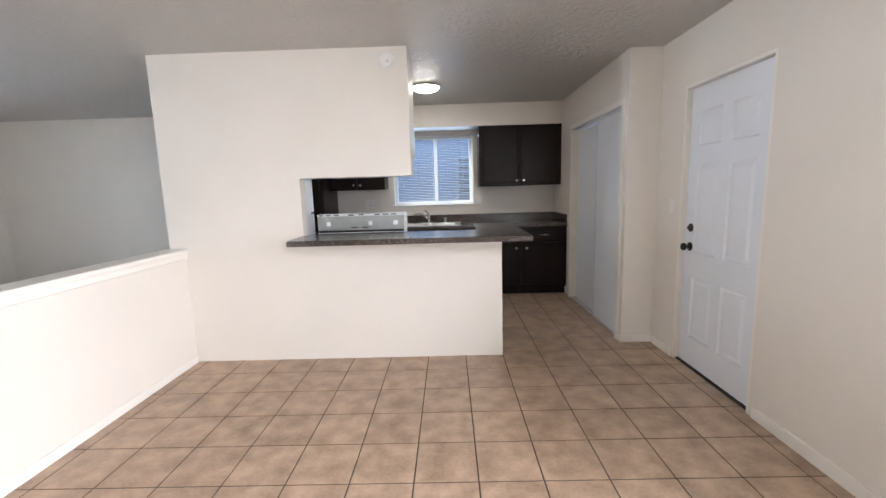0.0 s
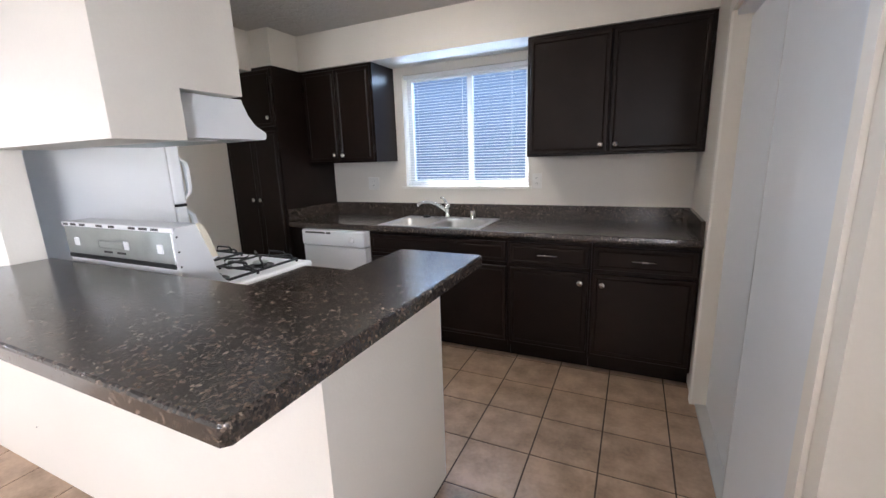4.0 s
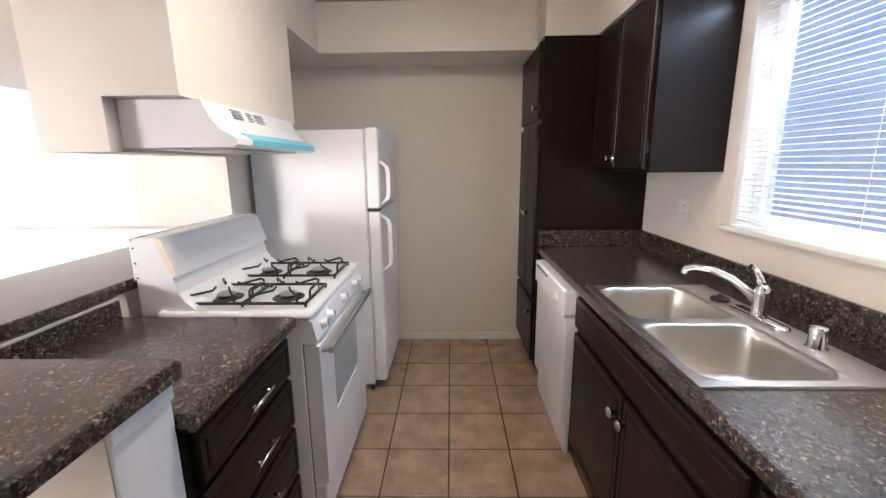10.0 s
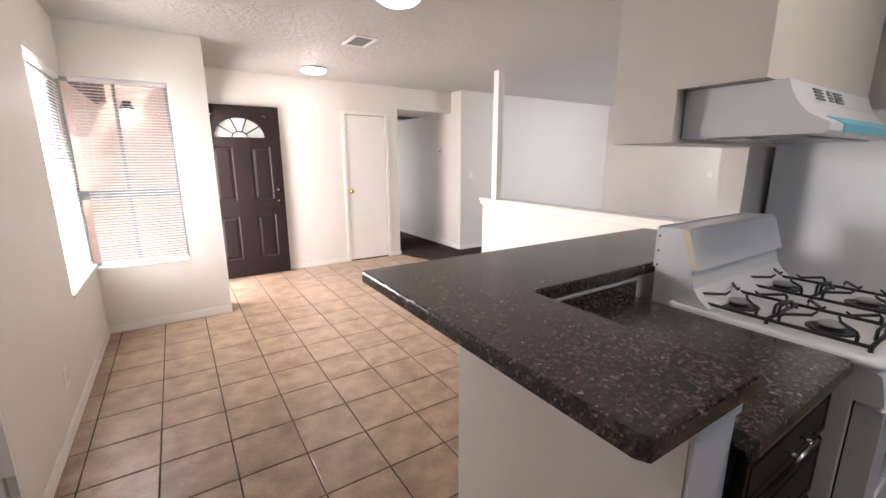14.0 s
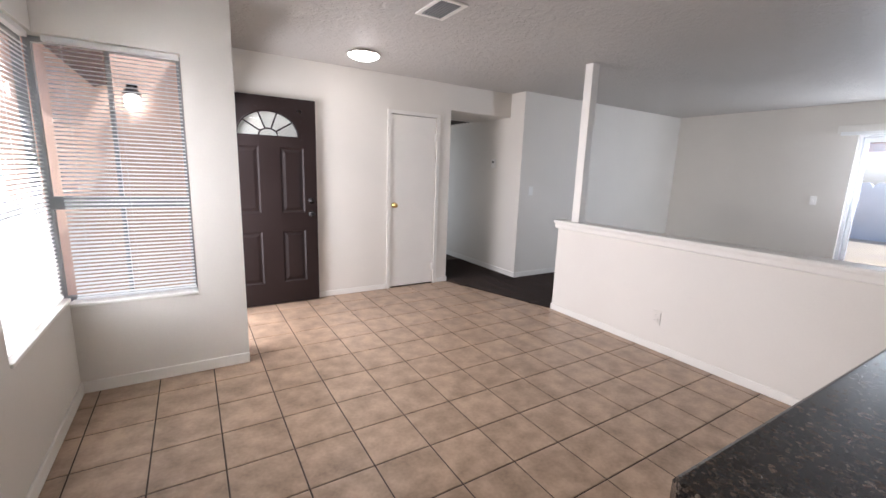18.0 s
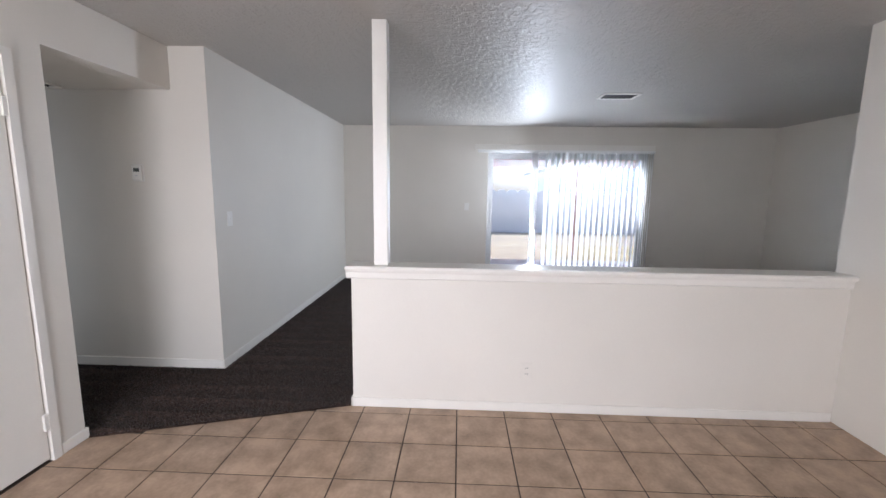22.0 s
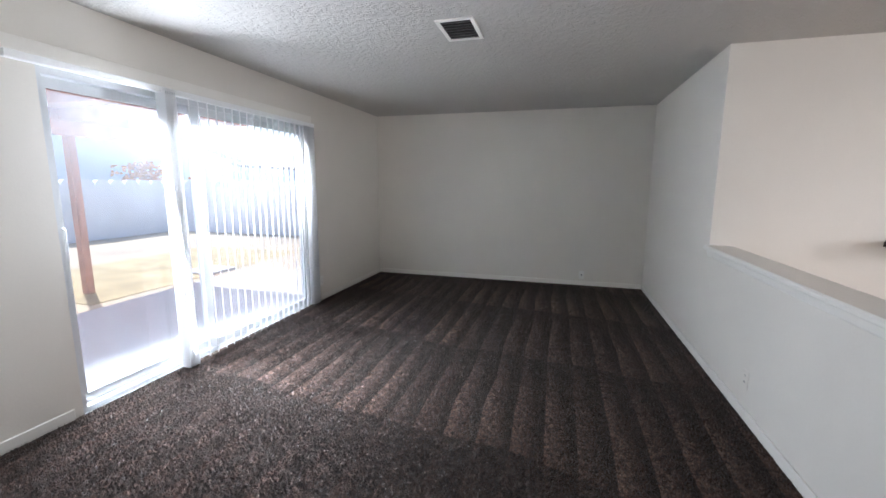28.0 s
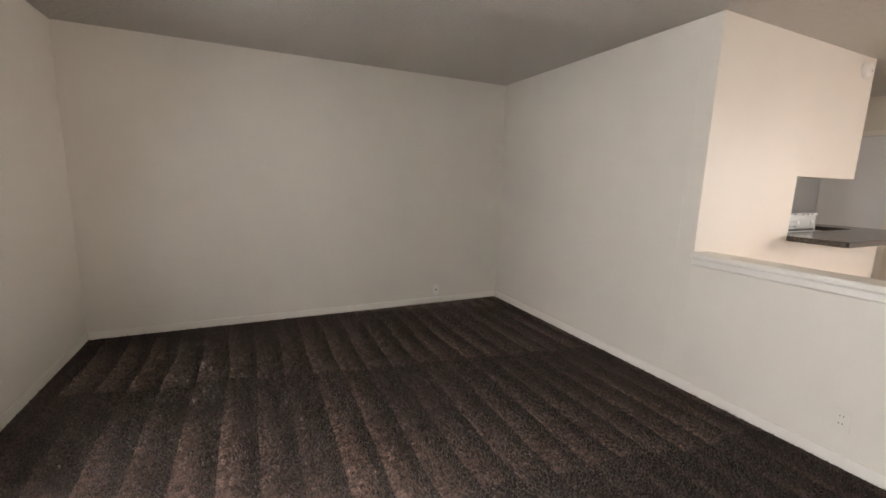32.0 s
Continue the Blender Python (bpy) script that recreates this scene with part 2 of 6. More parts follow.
def granite_material():
    """Dark brown laminate printed with broken tan, grey and umber chips of two sizes."""
    m = mat("speckled_laminate", (0.03, 0.024, 0.02), 0.24, bump=0.0, rvar=0.05, spec=0.42)
    nt, b = nodes_of(m)
    N, L = nt.nodes.new, nt.links.new
    pos = N("ShaderNodeNewGeometry")
    bend = N("ShaderNodeTexNoise")
    bend.inputs["Scale"].default_value, bend.inputs["Detail"].default_value, bend.inputs["Roughness"].default_value = 130.0, 4.0, 0.7
    L(pos.outputs["Position"], bend.inputs["Vector"])
    shift = N("ShaderNodeVectorMath")
    shift.operation = "MULTIPLY_ADD"
    L(bend.outputs["Color"], shift.inputs[0])
    shift.inputs[1].default_value = (0.014, 0.014, 0.014)
    L(pos.outputs["Position"], shift.inputs[2])
    tones = (
        (0.00, (0.018, 0.0140, 0.0122)),
        (0.34, (0.029, 0.0220, 0.0185)),
        (0.60, (0.048, 0.0370, 0.0300)),
        (0.78, (0.070, 0.0580, 0.0490)),
        (0.88, (0.096, 0.0700, 0.0530)),
        (0.96, (0.150, 0.1090, 0.0830)),
        (1.00, (0.270, 0.2150, 0.1720)),
    )
    layers = []
    for size in (96.0, 185.0):
        vor, sep, ramp = N("ShaderNodeTexVoronoi"), N("ShaderNodeSeparateColor"), N("ShaderNodeValToRGB")
        vor.inputs["Scale"].default_value = size
        L(shift.outputs[0], vor.inputs["Vector"])
        L(vor.outputs["Color"], sep.inputs[0])
        e = ramp.color_ramp.elements
        e[0].color, e[1].color = (*tones[0][1], 1), (*tones[-1][1], 1)
        for p, c in tones[1:-1]:
            e.new(p).color = (*c, 1)
        L(sep.outputs[0], ramp.inputs[0])
        layers.append((ramp.outputs[0], sep.outputs[1]))
    over = N("ShaderNodeMath")
    over.operation, over.inputs[1].default_value = "GREATER_THAN", 0.46
    L(layers[1][1], over.inputs[0])
    mx, grain, tint = N("ShaderNodeMix"), N("ShaderNodeTexNoise"), N("ShaderNodeMix")
    mx.data_type = tint.data_type = "RGBA"
    L(over.outputs[0], mx.inputs["Factor"])
    L(layers[0][0], mx.inputs["A"])
    L(layers[1][0], mx.inputs["B"])
    grain.inputs["Scale"].default_value, grain.inputs["Detail"].default_value = 420.0, 3.0
    L(pos.outputs["Position"], grain.inputs["Vector"])
    span = N("ShaderNodeMapRange")
    span.inputs["From Min"].default_value, span.inputs["From Max"].default_value = 0.3, 0.7
    span.inputs["To Min"].default_value, span.inputs["To Max"].default_value = 0.55, 1.45
    L(grain.outputs["Fac"], span.inputs["Value"])
    tint.blend_type = "MULTIPLY"
    tint.inputs["Factor"].default_value = 1.0
    L(mx.outputs["Result"], tint.inputs["A"])
    L(span.outputs[0], tint.inputs["B"])
    L(tint.outputs["Result"], b.inputs["Base Color"])
    b.inputs["Coat Weight"].default_value, b.inputs["Coat Roughness"].default_value = 0.4, 0.2
    return m


def carpet_material(tufts=False):
    """Dark brown pile with the vacuum's strokes: rows of tapering strokes, the sheen of pile lying the other way
    painted as lighter colour.
    """
    m = mat("carpet_pile", (0.024, 0.0142, 0.0108), 0.8, var=0.8, second=(0.069, 0.0415, 0.0315), scale=55, fine=420, bump=0.9, dist=0.008, spec=0.07)
    nt, b = nodes_of(m)
    N, L = nt.nodes.new, nt.links.new
    pos = N("ShaderNodeNewGeometry")
    sep = N("ShaderNodeSeparateXYZ")
    L(pos.outputs["Position"], sep.inputs[0])

    def math_node(op, a, bb=None):
        n = N("ShaderNodeMath")
        n.operation = op
        for i, v in enumerate((a, bb)):
            if v is None:
                continue
            if isinstance(v, (int, float)):
                n.inputs[i].default_value = v
            else:
                L(v, n.inputs[i])
        return n.outputs[0]

    wob = N("ShaderNodeTexNoise")
    wob.inputs["Scale"].default_value, wob.inputs["Detail"].default_value = 1.1, 1.0
    L(pos.outputs["Position"], wob.inputs["Vector"])
    w = math_node("SUBTRACT", wob.outputs["Fac"], 0.5)
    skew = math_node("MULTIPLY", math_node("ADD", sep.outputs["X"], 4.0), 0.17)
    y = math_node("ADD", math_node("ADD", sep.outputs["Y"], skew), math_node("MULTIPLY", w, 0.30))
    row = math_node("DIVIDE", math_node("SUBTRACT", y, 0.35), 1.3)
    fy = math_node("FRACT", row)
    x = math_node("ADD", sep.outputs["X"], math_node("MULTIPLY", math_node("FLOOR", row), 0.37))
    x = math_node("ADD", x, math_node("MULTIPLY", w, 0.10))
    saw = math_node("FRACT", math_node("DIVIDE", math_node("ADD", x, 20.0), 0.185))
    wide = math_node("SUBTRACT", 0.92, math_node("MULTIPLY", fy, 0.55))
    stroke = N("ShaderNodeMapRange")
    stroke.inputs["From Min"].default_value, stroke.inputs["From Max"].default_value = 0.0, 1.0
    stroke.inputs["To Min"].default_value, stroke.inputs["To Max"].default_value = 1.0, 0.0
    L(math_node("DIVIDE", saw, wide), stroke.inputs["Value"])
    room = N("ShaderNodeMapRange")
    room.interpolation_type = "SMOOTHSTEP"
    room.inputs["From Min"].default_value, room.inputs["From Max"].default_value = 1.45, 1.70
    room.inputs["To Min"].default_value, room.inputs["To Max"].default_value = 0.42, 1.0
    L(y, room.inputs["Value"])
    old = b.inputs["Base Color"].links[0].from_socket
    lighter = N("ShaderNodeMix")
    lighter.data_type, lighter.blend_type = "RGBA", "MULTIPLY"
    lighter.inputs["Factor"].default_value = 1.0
    # Sheen of the laid-over pile, put into the base colour.
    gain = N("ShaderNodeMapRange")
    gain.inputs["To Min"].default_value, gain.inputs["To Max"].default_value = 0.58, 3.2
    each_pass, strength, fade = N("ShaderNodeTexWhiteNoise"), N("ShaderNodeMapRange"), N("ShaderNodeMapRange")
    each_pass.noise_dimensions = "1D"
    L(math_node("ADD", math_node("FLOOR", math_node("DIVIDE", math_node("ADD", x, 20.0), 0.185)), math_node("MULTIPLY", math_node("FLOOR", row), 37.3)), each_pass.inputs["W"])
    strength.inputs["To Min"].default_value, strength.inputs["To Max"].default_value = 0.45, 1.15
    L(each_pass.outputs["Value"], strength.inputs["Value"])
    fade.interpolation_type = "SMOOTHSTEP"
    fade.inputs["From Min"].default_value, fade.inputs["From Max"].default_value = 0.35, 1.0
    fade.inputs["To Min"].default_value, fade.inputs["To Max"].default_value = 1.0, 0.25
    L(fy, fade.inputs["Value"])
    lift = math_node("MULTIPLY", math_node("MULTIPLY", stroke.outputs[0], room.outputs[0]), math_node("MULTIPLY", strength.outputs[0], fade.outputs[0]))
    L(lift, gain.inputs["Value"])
    clump, clump_gain, clumped = N("ShaderNodeTexNoise"), N("ShaderNodeMapRange"), N("ShaderNodeMix")
    clump.inputs["Scale"].default_value, clump.inputs["Detail"].default_value, clump.inputs["Roughness"].default_value = 36.0, 3.0, 0.7
    L(pos.outputs["Position"], clump.inputs["Vector"])
    clump_gain.inputs["From Min"].default_value, clump_gain.inputs["From Max"].default_value = 0.36, 0.64
    clump_gain.inputs["To Min"].default_value, clump_gain.inputs["To Max"].default_value = 0.40, 1.60
    L(clump.outputs["Fac"], clump_gain.inputs["Value"])
    clumped.data_type, clumped.blend_type = "RGBA", "MULTIPLY"
    clumped.inputs["Factor"].default_value = 1.0
    L(old, clumped.inputs["A"])
    L(clump_gain.outputs[0], clumped.inputs["B"])
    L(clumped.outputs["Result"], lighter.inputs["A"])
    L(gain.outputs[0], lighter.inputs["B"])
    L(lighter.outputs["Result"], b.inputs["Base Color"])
    if tufts:
        b.inputs["Specular IOR Level"].default_value = 0.72
        b.inputs["Roughness"].default_value = 0.5
        nt.links.remove(b.inputs["Roughness"].links[0])
        isl = pos.outputs["Random Per Island"]
        tone = N("ShaderNodeMapRange")
        tone.inputs["To Min"].default_value, tone.inputs["To Max"].default_value = 0.40, 1.75
        L(isl, tone.inputs["Value"])
        each = N("ShaderNodeMix")
        each.data_type, each.blend_type = "RGBA", "MULTIPLY"
        each.inputs["Factor"].default_value = 1.0
        L(lighter.outputs["Result"], each.inputs["A"])
        L(tone.outputs[0], each.inputs["B"])
        L(each.outputs["Result"], b.inputs["Base Color"])
    b.inputs["Sheen Weight"].default_value = 0.22
    b.inputs["Sheen Roughness"].default_value = 0.4
    b.inputs["Sheen Tint"].default_value = (0.76, 0.64, 0.58, 1)
    return m


def glass_material(name, tint=(1, 1, 1)):
    m = bpy.data.materials.new(name)
    m.use_nodes = True
    nt = m.node_tree
    nt.nodes.remove(nt.nodes["Principled BSDF"])
    N, L = nt.nodes.new, nt.links.new
    fr, tr, gl, mx = N("ShaderNodeLayerWeight"), N("ShaderNodeBsdfTransparent"), N("ShaderNodeBsdfGlossy"), N("ShaderNodeMixShader")
    pw, ma = N("ShaderNodeMath"), N("ShaderNodeMath")
    fr.inputs["Blend"].default_value = 0.5
    pw.operation, pw.inputs[1].default_value = "POWER", 4.0
    ma.operation, ma.inputs[1].default_value, ma.inputs[2].default_value = "MULTIPLY_ADD", 0.6, 0.025
    tr.inputs[0].default_value = (*tint, 1)
    gl.inputs["Roughness"].default_value = 0.02
    L(fr.outputs["Facing"], pw.inputs[0])
    L(pw.outputs[0], ma.inputs[0])
    L(ma.outputs[0], mx.inputs[0])
    L(tr.outputs[0], mx.inputs[1])
    L(gl.outputs[0], mx.inputs[2])
    L(mx.outputs[0], nt.nodes["Material Output"].inputs[0])
    return m


def hazed_glass(name, film):
    """Window glass whose pale translucent layer paints haze over the outdoor view."""
    # The blue-grey tint only darkens the bright yard behind the pane.
    m = glass_material(name, (0.88, 0.90, 0.94))
    nt = m.node_tree
    N, L = nt.nodes.new, nt.links.new
    out = nt.nodes["Material Output"].inputs[0]
    clear = out.links[0].from_socket
    tl, mx = N("ShaderNodeBsdfTranslucent"), N("ShaderNodeMixShader")
    tl.inputs[0].default_value = (0.86, 0.92, 1.0, 1)
    mx.inputs[0].default_value = film
    L(clear, mx.inputs[1])
    L(tl.outputs[0], mx.inputs[2])
    L(mx.outputs[0], out)
    return m


def thin_plastic(name, color, through_part=0.45):
    """A thin white vinyl that lets light through."""
    m = mat(name, color, 0.4, var=0.02, bump=0)
    nt, b = nodes_of(m)
    N, L = nt.nodes.new, nt.links.new
    tl, mx = N("ShaderNodeBsdfTranslucent"), N("ShaderNodeMixShader")
    tl.inputs[0].default_value = (*color, 1)
    mx.inputs[0].default_value = through_part
    L(b.outputs[0], mx.inputs[1])
    L(tl.outputs[0], mx.inputs[2])
    L(mx.outputs[0], nt.nodes["Material Output"].inputs[0])
    return m


def glow_material(name, color, strength):
    m = bpy.data.materials.new(name)
    m.use_nodes = True
    nt, b = nodes_of(m)
    b.inputs["Base Color"].default_value = (0.85, 0.85, 0.85, 1)
    b.inputs["Emission Color"].default_value = (*color, 1)
    b.inputs["Emission Strength"].default_value = strength
    return m


BLIND = thin_plastic("blind_vinyl", (0.92, 0.92, 0.91), 0.55)
TILE, GRANITE, CARPET, PILE = tile_material(), granite_material(), carpet_material(), carpet_material(True)
GLASS = glass_material("window_glass", (0.96, 0.98, 0.98))
# Glass colour added to darken the too bright view past the kitchen blind.
DIMMED = glass_material("dimmed_window_glass", (0.60, 0.66, 0.73))
PATIOGLASS = hazed_glass("hazed_patio_glass", 0.014)
OVENGLASS = mat("oven_glass", (0.50, 0.55, 0.58), 0.08, var=0.05, bump=0)
LAMP = glow_material("lit_lamp_glass", (1.0, 0.88, 0.72), LAMP_STRENGTH)
PORCH_GLOW = glow_material("lit_porch_glass", (1.0, 0.93, 0.85), 5.0)
LAMP_ENTRY = glow_material("lit_entry_lamp_glass", (1.0, 0.92, 0.84), LAMP_STRENGTH * 0.58)
LAMP_WARM = glow_material("lit_warm_lamp_glass", (1.0, 0.90, 0.78), LAMP_STRENGTH * 0.18)


# ---- building helpers ----
ORG = {}


def thing(name, at, label="", category="", group="", kind=""):
    ob = new(name)
    ob.location = at
    ob.empty_display_size = 0.1
    ORG[ob.name] = Vector(at)
    return tagged(ob, label, category, group, kind)


def finish(bm, material, smooth=False):
    me = bpy.data.meshes.new("mesh")
    bm.normal_update()
    bm.to_mesh(me)
    bm.free()
    me.materials.append(material)
    if smooth:
        me.polygons.foreach_set("use_smooth", [True] * len(me.polygons))
    return me


def part(name, bm, material, parent, label="", smooth=False):
    """One mesh, built in world places, under a thing or a part."""
    org = ORG[parent.name]
    bmesh.ops.translate(bm, verts=bm.verts, vec=-org)
    ob = new(name, finish(bm, material, smooth))
    ob.parent = parent
    ORG[ob.name] = org
    return tagged(ob, label)


def solid(name, bm, material, label, category="", kind="", group="", smooth=False):
    """A thing that is one mesh; its origin lies at the middle of its base."""
    lo = Vector([min(v.co[i] for v in bm.verts) for i in range(3)])
    hi = Vector([max(v.co[i] for v in bm.verts) for i in range(3)])
    org = Vector(((lo.x + hi.x) / 2, (lo.y + hi.y) / 2, lo.z))
    bmesh.ops.translate(bm, verts=bm.verts, vec=-org)
    ob = new(name, finish(bm, material, smooth))
    ob.location = org
    ORG[ob.name] = org
    return tagged(ob, label, category, group, kind)


def B():
    return bmesh.new()


def box(bm, x0, x1, y0, y1, z0, z1, r=0.0, seg=2):
    """An upright block, its edges rounded by r."""
    vs = bmesh.ops.create_cube(bm, size=1)["verts"]
    for v in vs:
        v.co = Vector(((x0 + x1) / 2 + v.co.x * (x1 - x0), (y0 + y1) / 2 + v.co.y * (y1 - y0), (z0 + z1) / 2 + v.co.z * (z1 - z0)))
    if r:
        es = {e for v in vs for e in v.link_edges}
        bmesh.ops.bevel(bm, geom=list(es), offset=r, segments=seg, profile=0.5, affect="EDGES")
    return bm


def bx(*a, r=0.0, seg=2):
    return box(B(), *a, r=r, seg=seg)


def slab(bm, axis, a0, a1, u0, u1, v0, v1, holes=()):
    """A plate across an axis from a0 to a1 (u, v: the other two axes in order), with rectangular holes through it."""
    us = sorted({u0, u1, *(h[0] for h in holes), *(h[1] for h in holes)})
    vs = sorted({v0, v1, *(h[2] for h in holes), *(h[3] for h in holes)})
    us = [u for u in us if u0 - 1e-9 <= u <= u1 + 1e-9]
    vs = [v for v in vs if v0 - 1e-9 <= v <= v1 + 1e-9]

    def full(i, j):
        if not (0 <= i < len(us) - 1 and 0 <= j < len(vs) - 1):
            return False
        cu, cv = (us[i] + us[i + 1]) / 2, (vs[j] + vs[j + 1]) / 2
        return not any(h[0] < cu < h[1] and h[2] < cv < h[3] for h in holes)

    seen = {}

    def vert(a, u, v):
        key = (a, u, v)
        if key not in seen:
            co = {"x": (a, u, v), "y": (u, a, v), "z": (u, v, a)}[axis]
            seen[key] = bm.verts.new(co)
        return seen[key]

    for i in range(len(us) - 1):
        for j in range(len(vs) - 1):
            if not full(i, j):
                continue
            p, q, s, t = us[i], us[i + 1], vs[j], vs[j + 1]
            for a in (a0, a1):
                bm.faces.new([vert(a, p, s), vert(a, q, s), vert(a, q, t), vert(a, p, t)])
            for di, dj, e in ((-1, 0, ((p, s), (p, t))), (1, 0, ((q, s), (q, t))), (0, -1, ((p, s), (q, s))), (0, 1, ((p, t), (q, t)))):
                if not full(i + di, j + dj):
                    (m, n), (k, l) = e
                    bm.faces.new([vert(a0, m, n), vert(a0, k, l), vert(a1, k, l), vert(a1, m, n)])
    bmesh.ops.recalc_face_normals(bm, faces=bm.faces)
    return bm


def prism(bm, pts, z0, z1, axis="z", r=0.0):
    """A straight bar of the outline pts; axis z: pts are (x, y); x: (y, z); y: (x, z)."""
    place = {"z": lambda p, a: (p[0], p[1], a), "x": lambda p, a: (a, p[0], p[1]), "y": lambda p, a: (p[0], a, p[1])}[axis]
    lo, hi = [bm.verts.new(place(p, z0)) for p in pts], [bm.verts.new(place(p, z1)) for p in pts]
    fs = [bm.faces.new(lo), bm.faces.new(hi)]
    n = len(pts)
    for i in range(n):
        fs.append(bm.faces.new([lo[i], lo[(i + 1) % n], hi[(i + 1) % n], hi[i]]))
    bmesh.ops.recalc_face_normals(bm, faces=fs)
    if r:
        es = list({e for f in fs[:2] for e in f.edges})
        bmesh.ops.bevel(bm, geom=es, offset=r, segments=2, profile=0.5, affect="EDGES")
    return bm


def loft(bm, loops, close=True, cap=(True, True)):
    rows = [[bm.verts.new(p) for p in lp] for lp in loops]
    n = len(rows[0])
    fs = []
    for a, b in zip(rows, rows[1:]):
        for i in range(n if close else n - 1):
            fs.append(bm.faces.new([a[i], a[(i + 1) % n], b[(i + 1) % n], b[i]]))
    if close and cap[0]:
        fs.append(bm.faces.new(rows[0][::-1]))
    if close and cap[1]:
        fs.append(bm.faces.new(rows[-1]))
    bmesh.ops.recalc_face_normals(bm, faces=fs)
    return bm


def turned(bm, origin, axis, profile, n=20):
    """A turned piece: profile of (along the axis, radius) from the origin."""
    axis = Vector(axis).normalized()
    side = axis.orthogonal().normalized()
    up = axis.cross(side)
    o = Vector(origin)
    loops = [[o + axis * d + (side * math.cos(k * math.tau / n) + up * math.sin(k * math.tau / n)) * max(r, 1e-4) for k in range(n)] for d, r in profile]
    return loft(bm, loops)


def tube(bm, pts, r, n=8):
    pts = [Vector(p) for p in pts]
    loops = []
    for i, p in enumerate(pts):
        d = (pts[min(i + 1, len(pts) - 1)] - pts[max(i - 1, 0)]).normalized()
        s = d.cross(Vector((0, 0, 1)) if abs(d.z) < 0.95 else Vector((1, 0, 0))).normalized()
        u = d.cross(s)
        rr = r[i] if isinstance(r, (list, tuple)) else r
        loops.append([p + (s * math.cos(k * math.tau / n) + u * math.sin(k * math.tau / n)) * rr for k in range(n)])
    return loft(bm, loops)


def rrect(x0, x1, y0, y1, z, r, n=4):
    """A rounded rectangle in the level z."""
    out = []
    for cx, cy, a in ((x1 - r, y1 - r, 0), (x0 + r, y1 - r, 90), (x0 + r, y0 + r, 180), (x1 - r, y0 + r, 270)):
        for k in range(n + 1):
            t = radians(a + 90 * k / n)
            out.append((cx + r * math.cos(t), cy + r * math.sin(t), z))
    return out


# ---- the plan, in metres ----
CZ = 2.44          # ceiling
SZ = 2.14          # soffits and hall ceiling
E, PX = 2.015, 1.75        # east wall, pantry face
PY = 3.41          # pantry's south face
KN, LN = 5.72, 5.565        # north walls of kitchen and living room
KW = -1.895        # west wall of the kitchen
HX0, HX1 = -1.985, -1.86   # half wall faces
PS, PN = 3.192, 3.312        # partition faces
LW, LS = -5.885, -1.078    # living room's west and south walls
HW = -2.34         # hall's west wall
ES = -1.345        # entry's south wall
SX, SY = 1.08, -0.04       # corner of the stub wall by the entry
T = 0.15


def structure(name, bm, material, label, category="wall"):
    return solid(name, bm, material, label, category, "structure")


floor = structure("floor", slab(B(), "z", -0.16, -0.0035, -6.05, 2.20, -4.2, 5.87, [(1.23, 2.3, -4.3, -0.19)]), GROUT, "dark grout bed of the tiled floor", "floor")
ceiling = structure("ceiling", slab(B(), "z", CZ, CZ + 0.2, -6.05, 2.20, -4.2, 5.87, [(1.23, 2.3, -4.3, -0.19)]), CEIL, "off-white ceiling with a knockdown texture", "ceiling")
structure("porch_ceiling", bx(1.95, 3.0, -0.72, -0.2, 2.42, 2.52), EAVE, "dark brown boarded porch ceiling outside the entry", "ceiling")
hall_ceiling = structure("hall_ceiling", slab(B(), "z", SZ, CZ - 0.003, HW + 0.002, -1.402, -4.0, ES), WALL, "dropped cream ceiling over the hall opening", "ceiling")

structure("wall_north_kitchen", slab(B(), "y", KN, KN + T, KW - 0.09, E + 0.15, 0, CZ, [(-0.48, 0.62, 1.165, 2.10)]), WALL, "cream painted kitchen wall with a window over the sink")
structure("wall_north_living", bx(LW - T, HX0 - 0.001, LN, LN + T, 0, CZ), WALL, "plain off-white end wall of the living room")
structure("wall_west", slab(B(), "x", LW - T, LW, -1.25, LN - 0.001, 0, CZ, [(1.21, 3.69, -1, 2.055)]), WALL, "off-white living room wall with a sliding patio door")
structure("wall_south_living", box(bx(LW + 0.001, HW, LS - 0.172, LS, 0, CZ), HW - 0.15, HW, -4.0, LS - 0.172, 0, CZ), WALL, "off-white side wall of the living room")
structure("wall_south_hall", bx(HW - 0.15, -1.25, -4.15, -4.001, 0, CZ), WALL, "plain end wall of the dim hall")
# The hole is an unseen doorway, cut for the added hall lamp.
structure("wall_east_hall", slab(B(), "x", -1.402, -1.28, -4.0, ES - 0.121, 0, CZ, [(-3.7, -2.9, -1, 2.03)]), WALL, "plain wall of the dim hall")
structure("wall_south_entry", slab(B(), "y", ES - 0.12, ES, -1.402, SX + T, 0, CZ, [(-1.205, -0.605, -1, 2.03)]), WALL, "cream entry wall with a white closet door")
# Two unseen walls added to keep outdoor light from leaking into the hall.
structure("unseen_wall_south", bx(-1.249, 1.23, -4.15, -4.0, 0, CZ), WALL, "plain unseen wall added to close off outdoor light")
structure("unseen_wall_east", bx(1.08, 1.23, -3.999, ES - 0.121, 0, CZ), WALL, "plain unseen side wall added to close off outdoor light")
structure("wall_closet_back", bx(-1.28, 0.3, -2.1, -2.0, 0, CZ), WALL, "plain back wall of the closet")
structure("wall_east_entry", slab(B(), "x", SX, SX + T, ES, SY - 0.1505, 0, CZ, [(-1.245, -0.315, -1, 2.07)]), WALL, "cream wall with the front doorway")
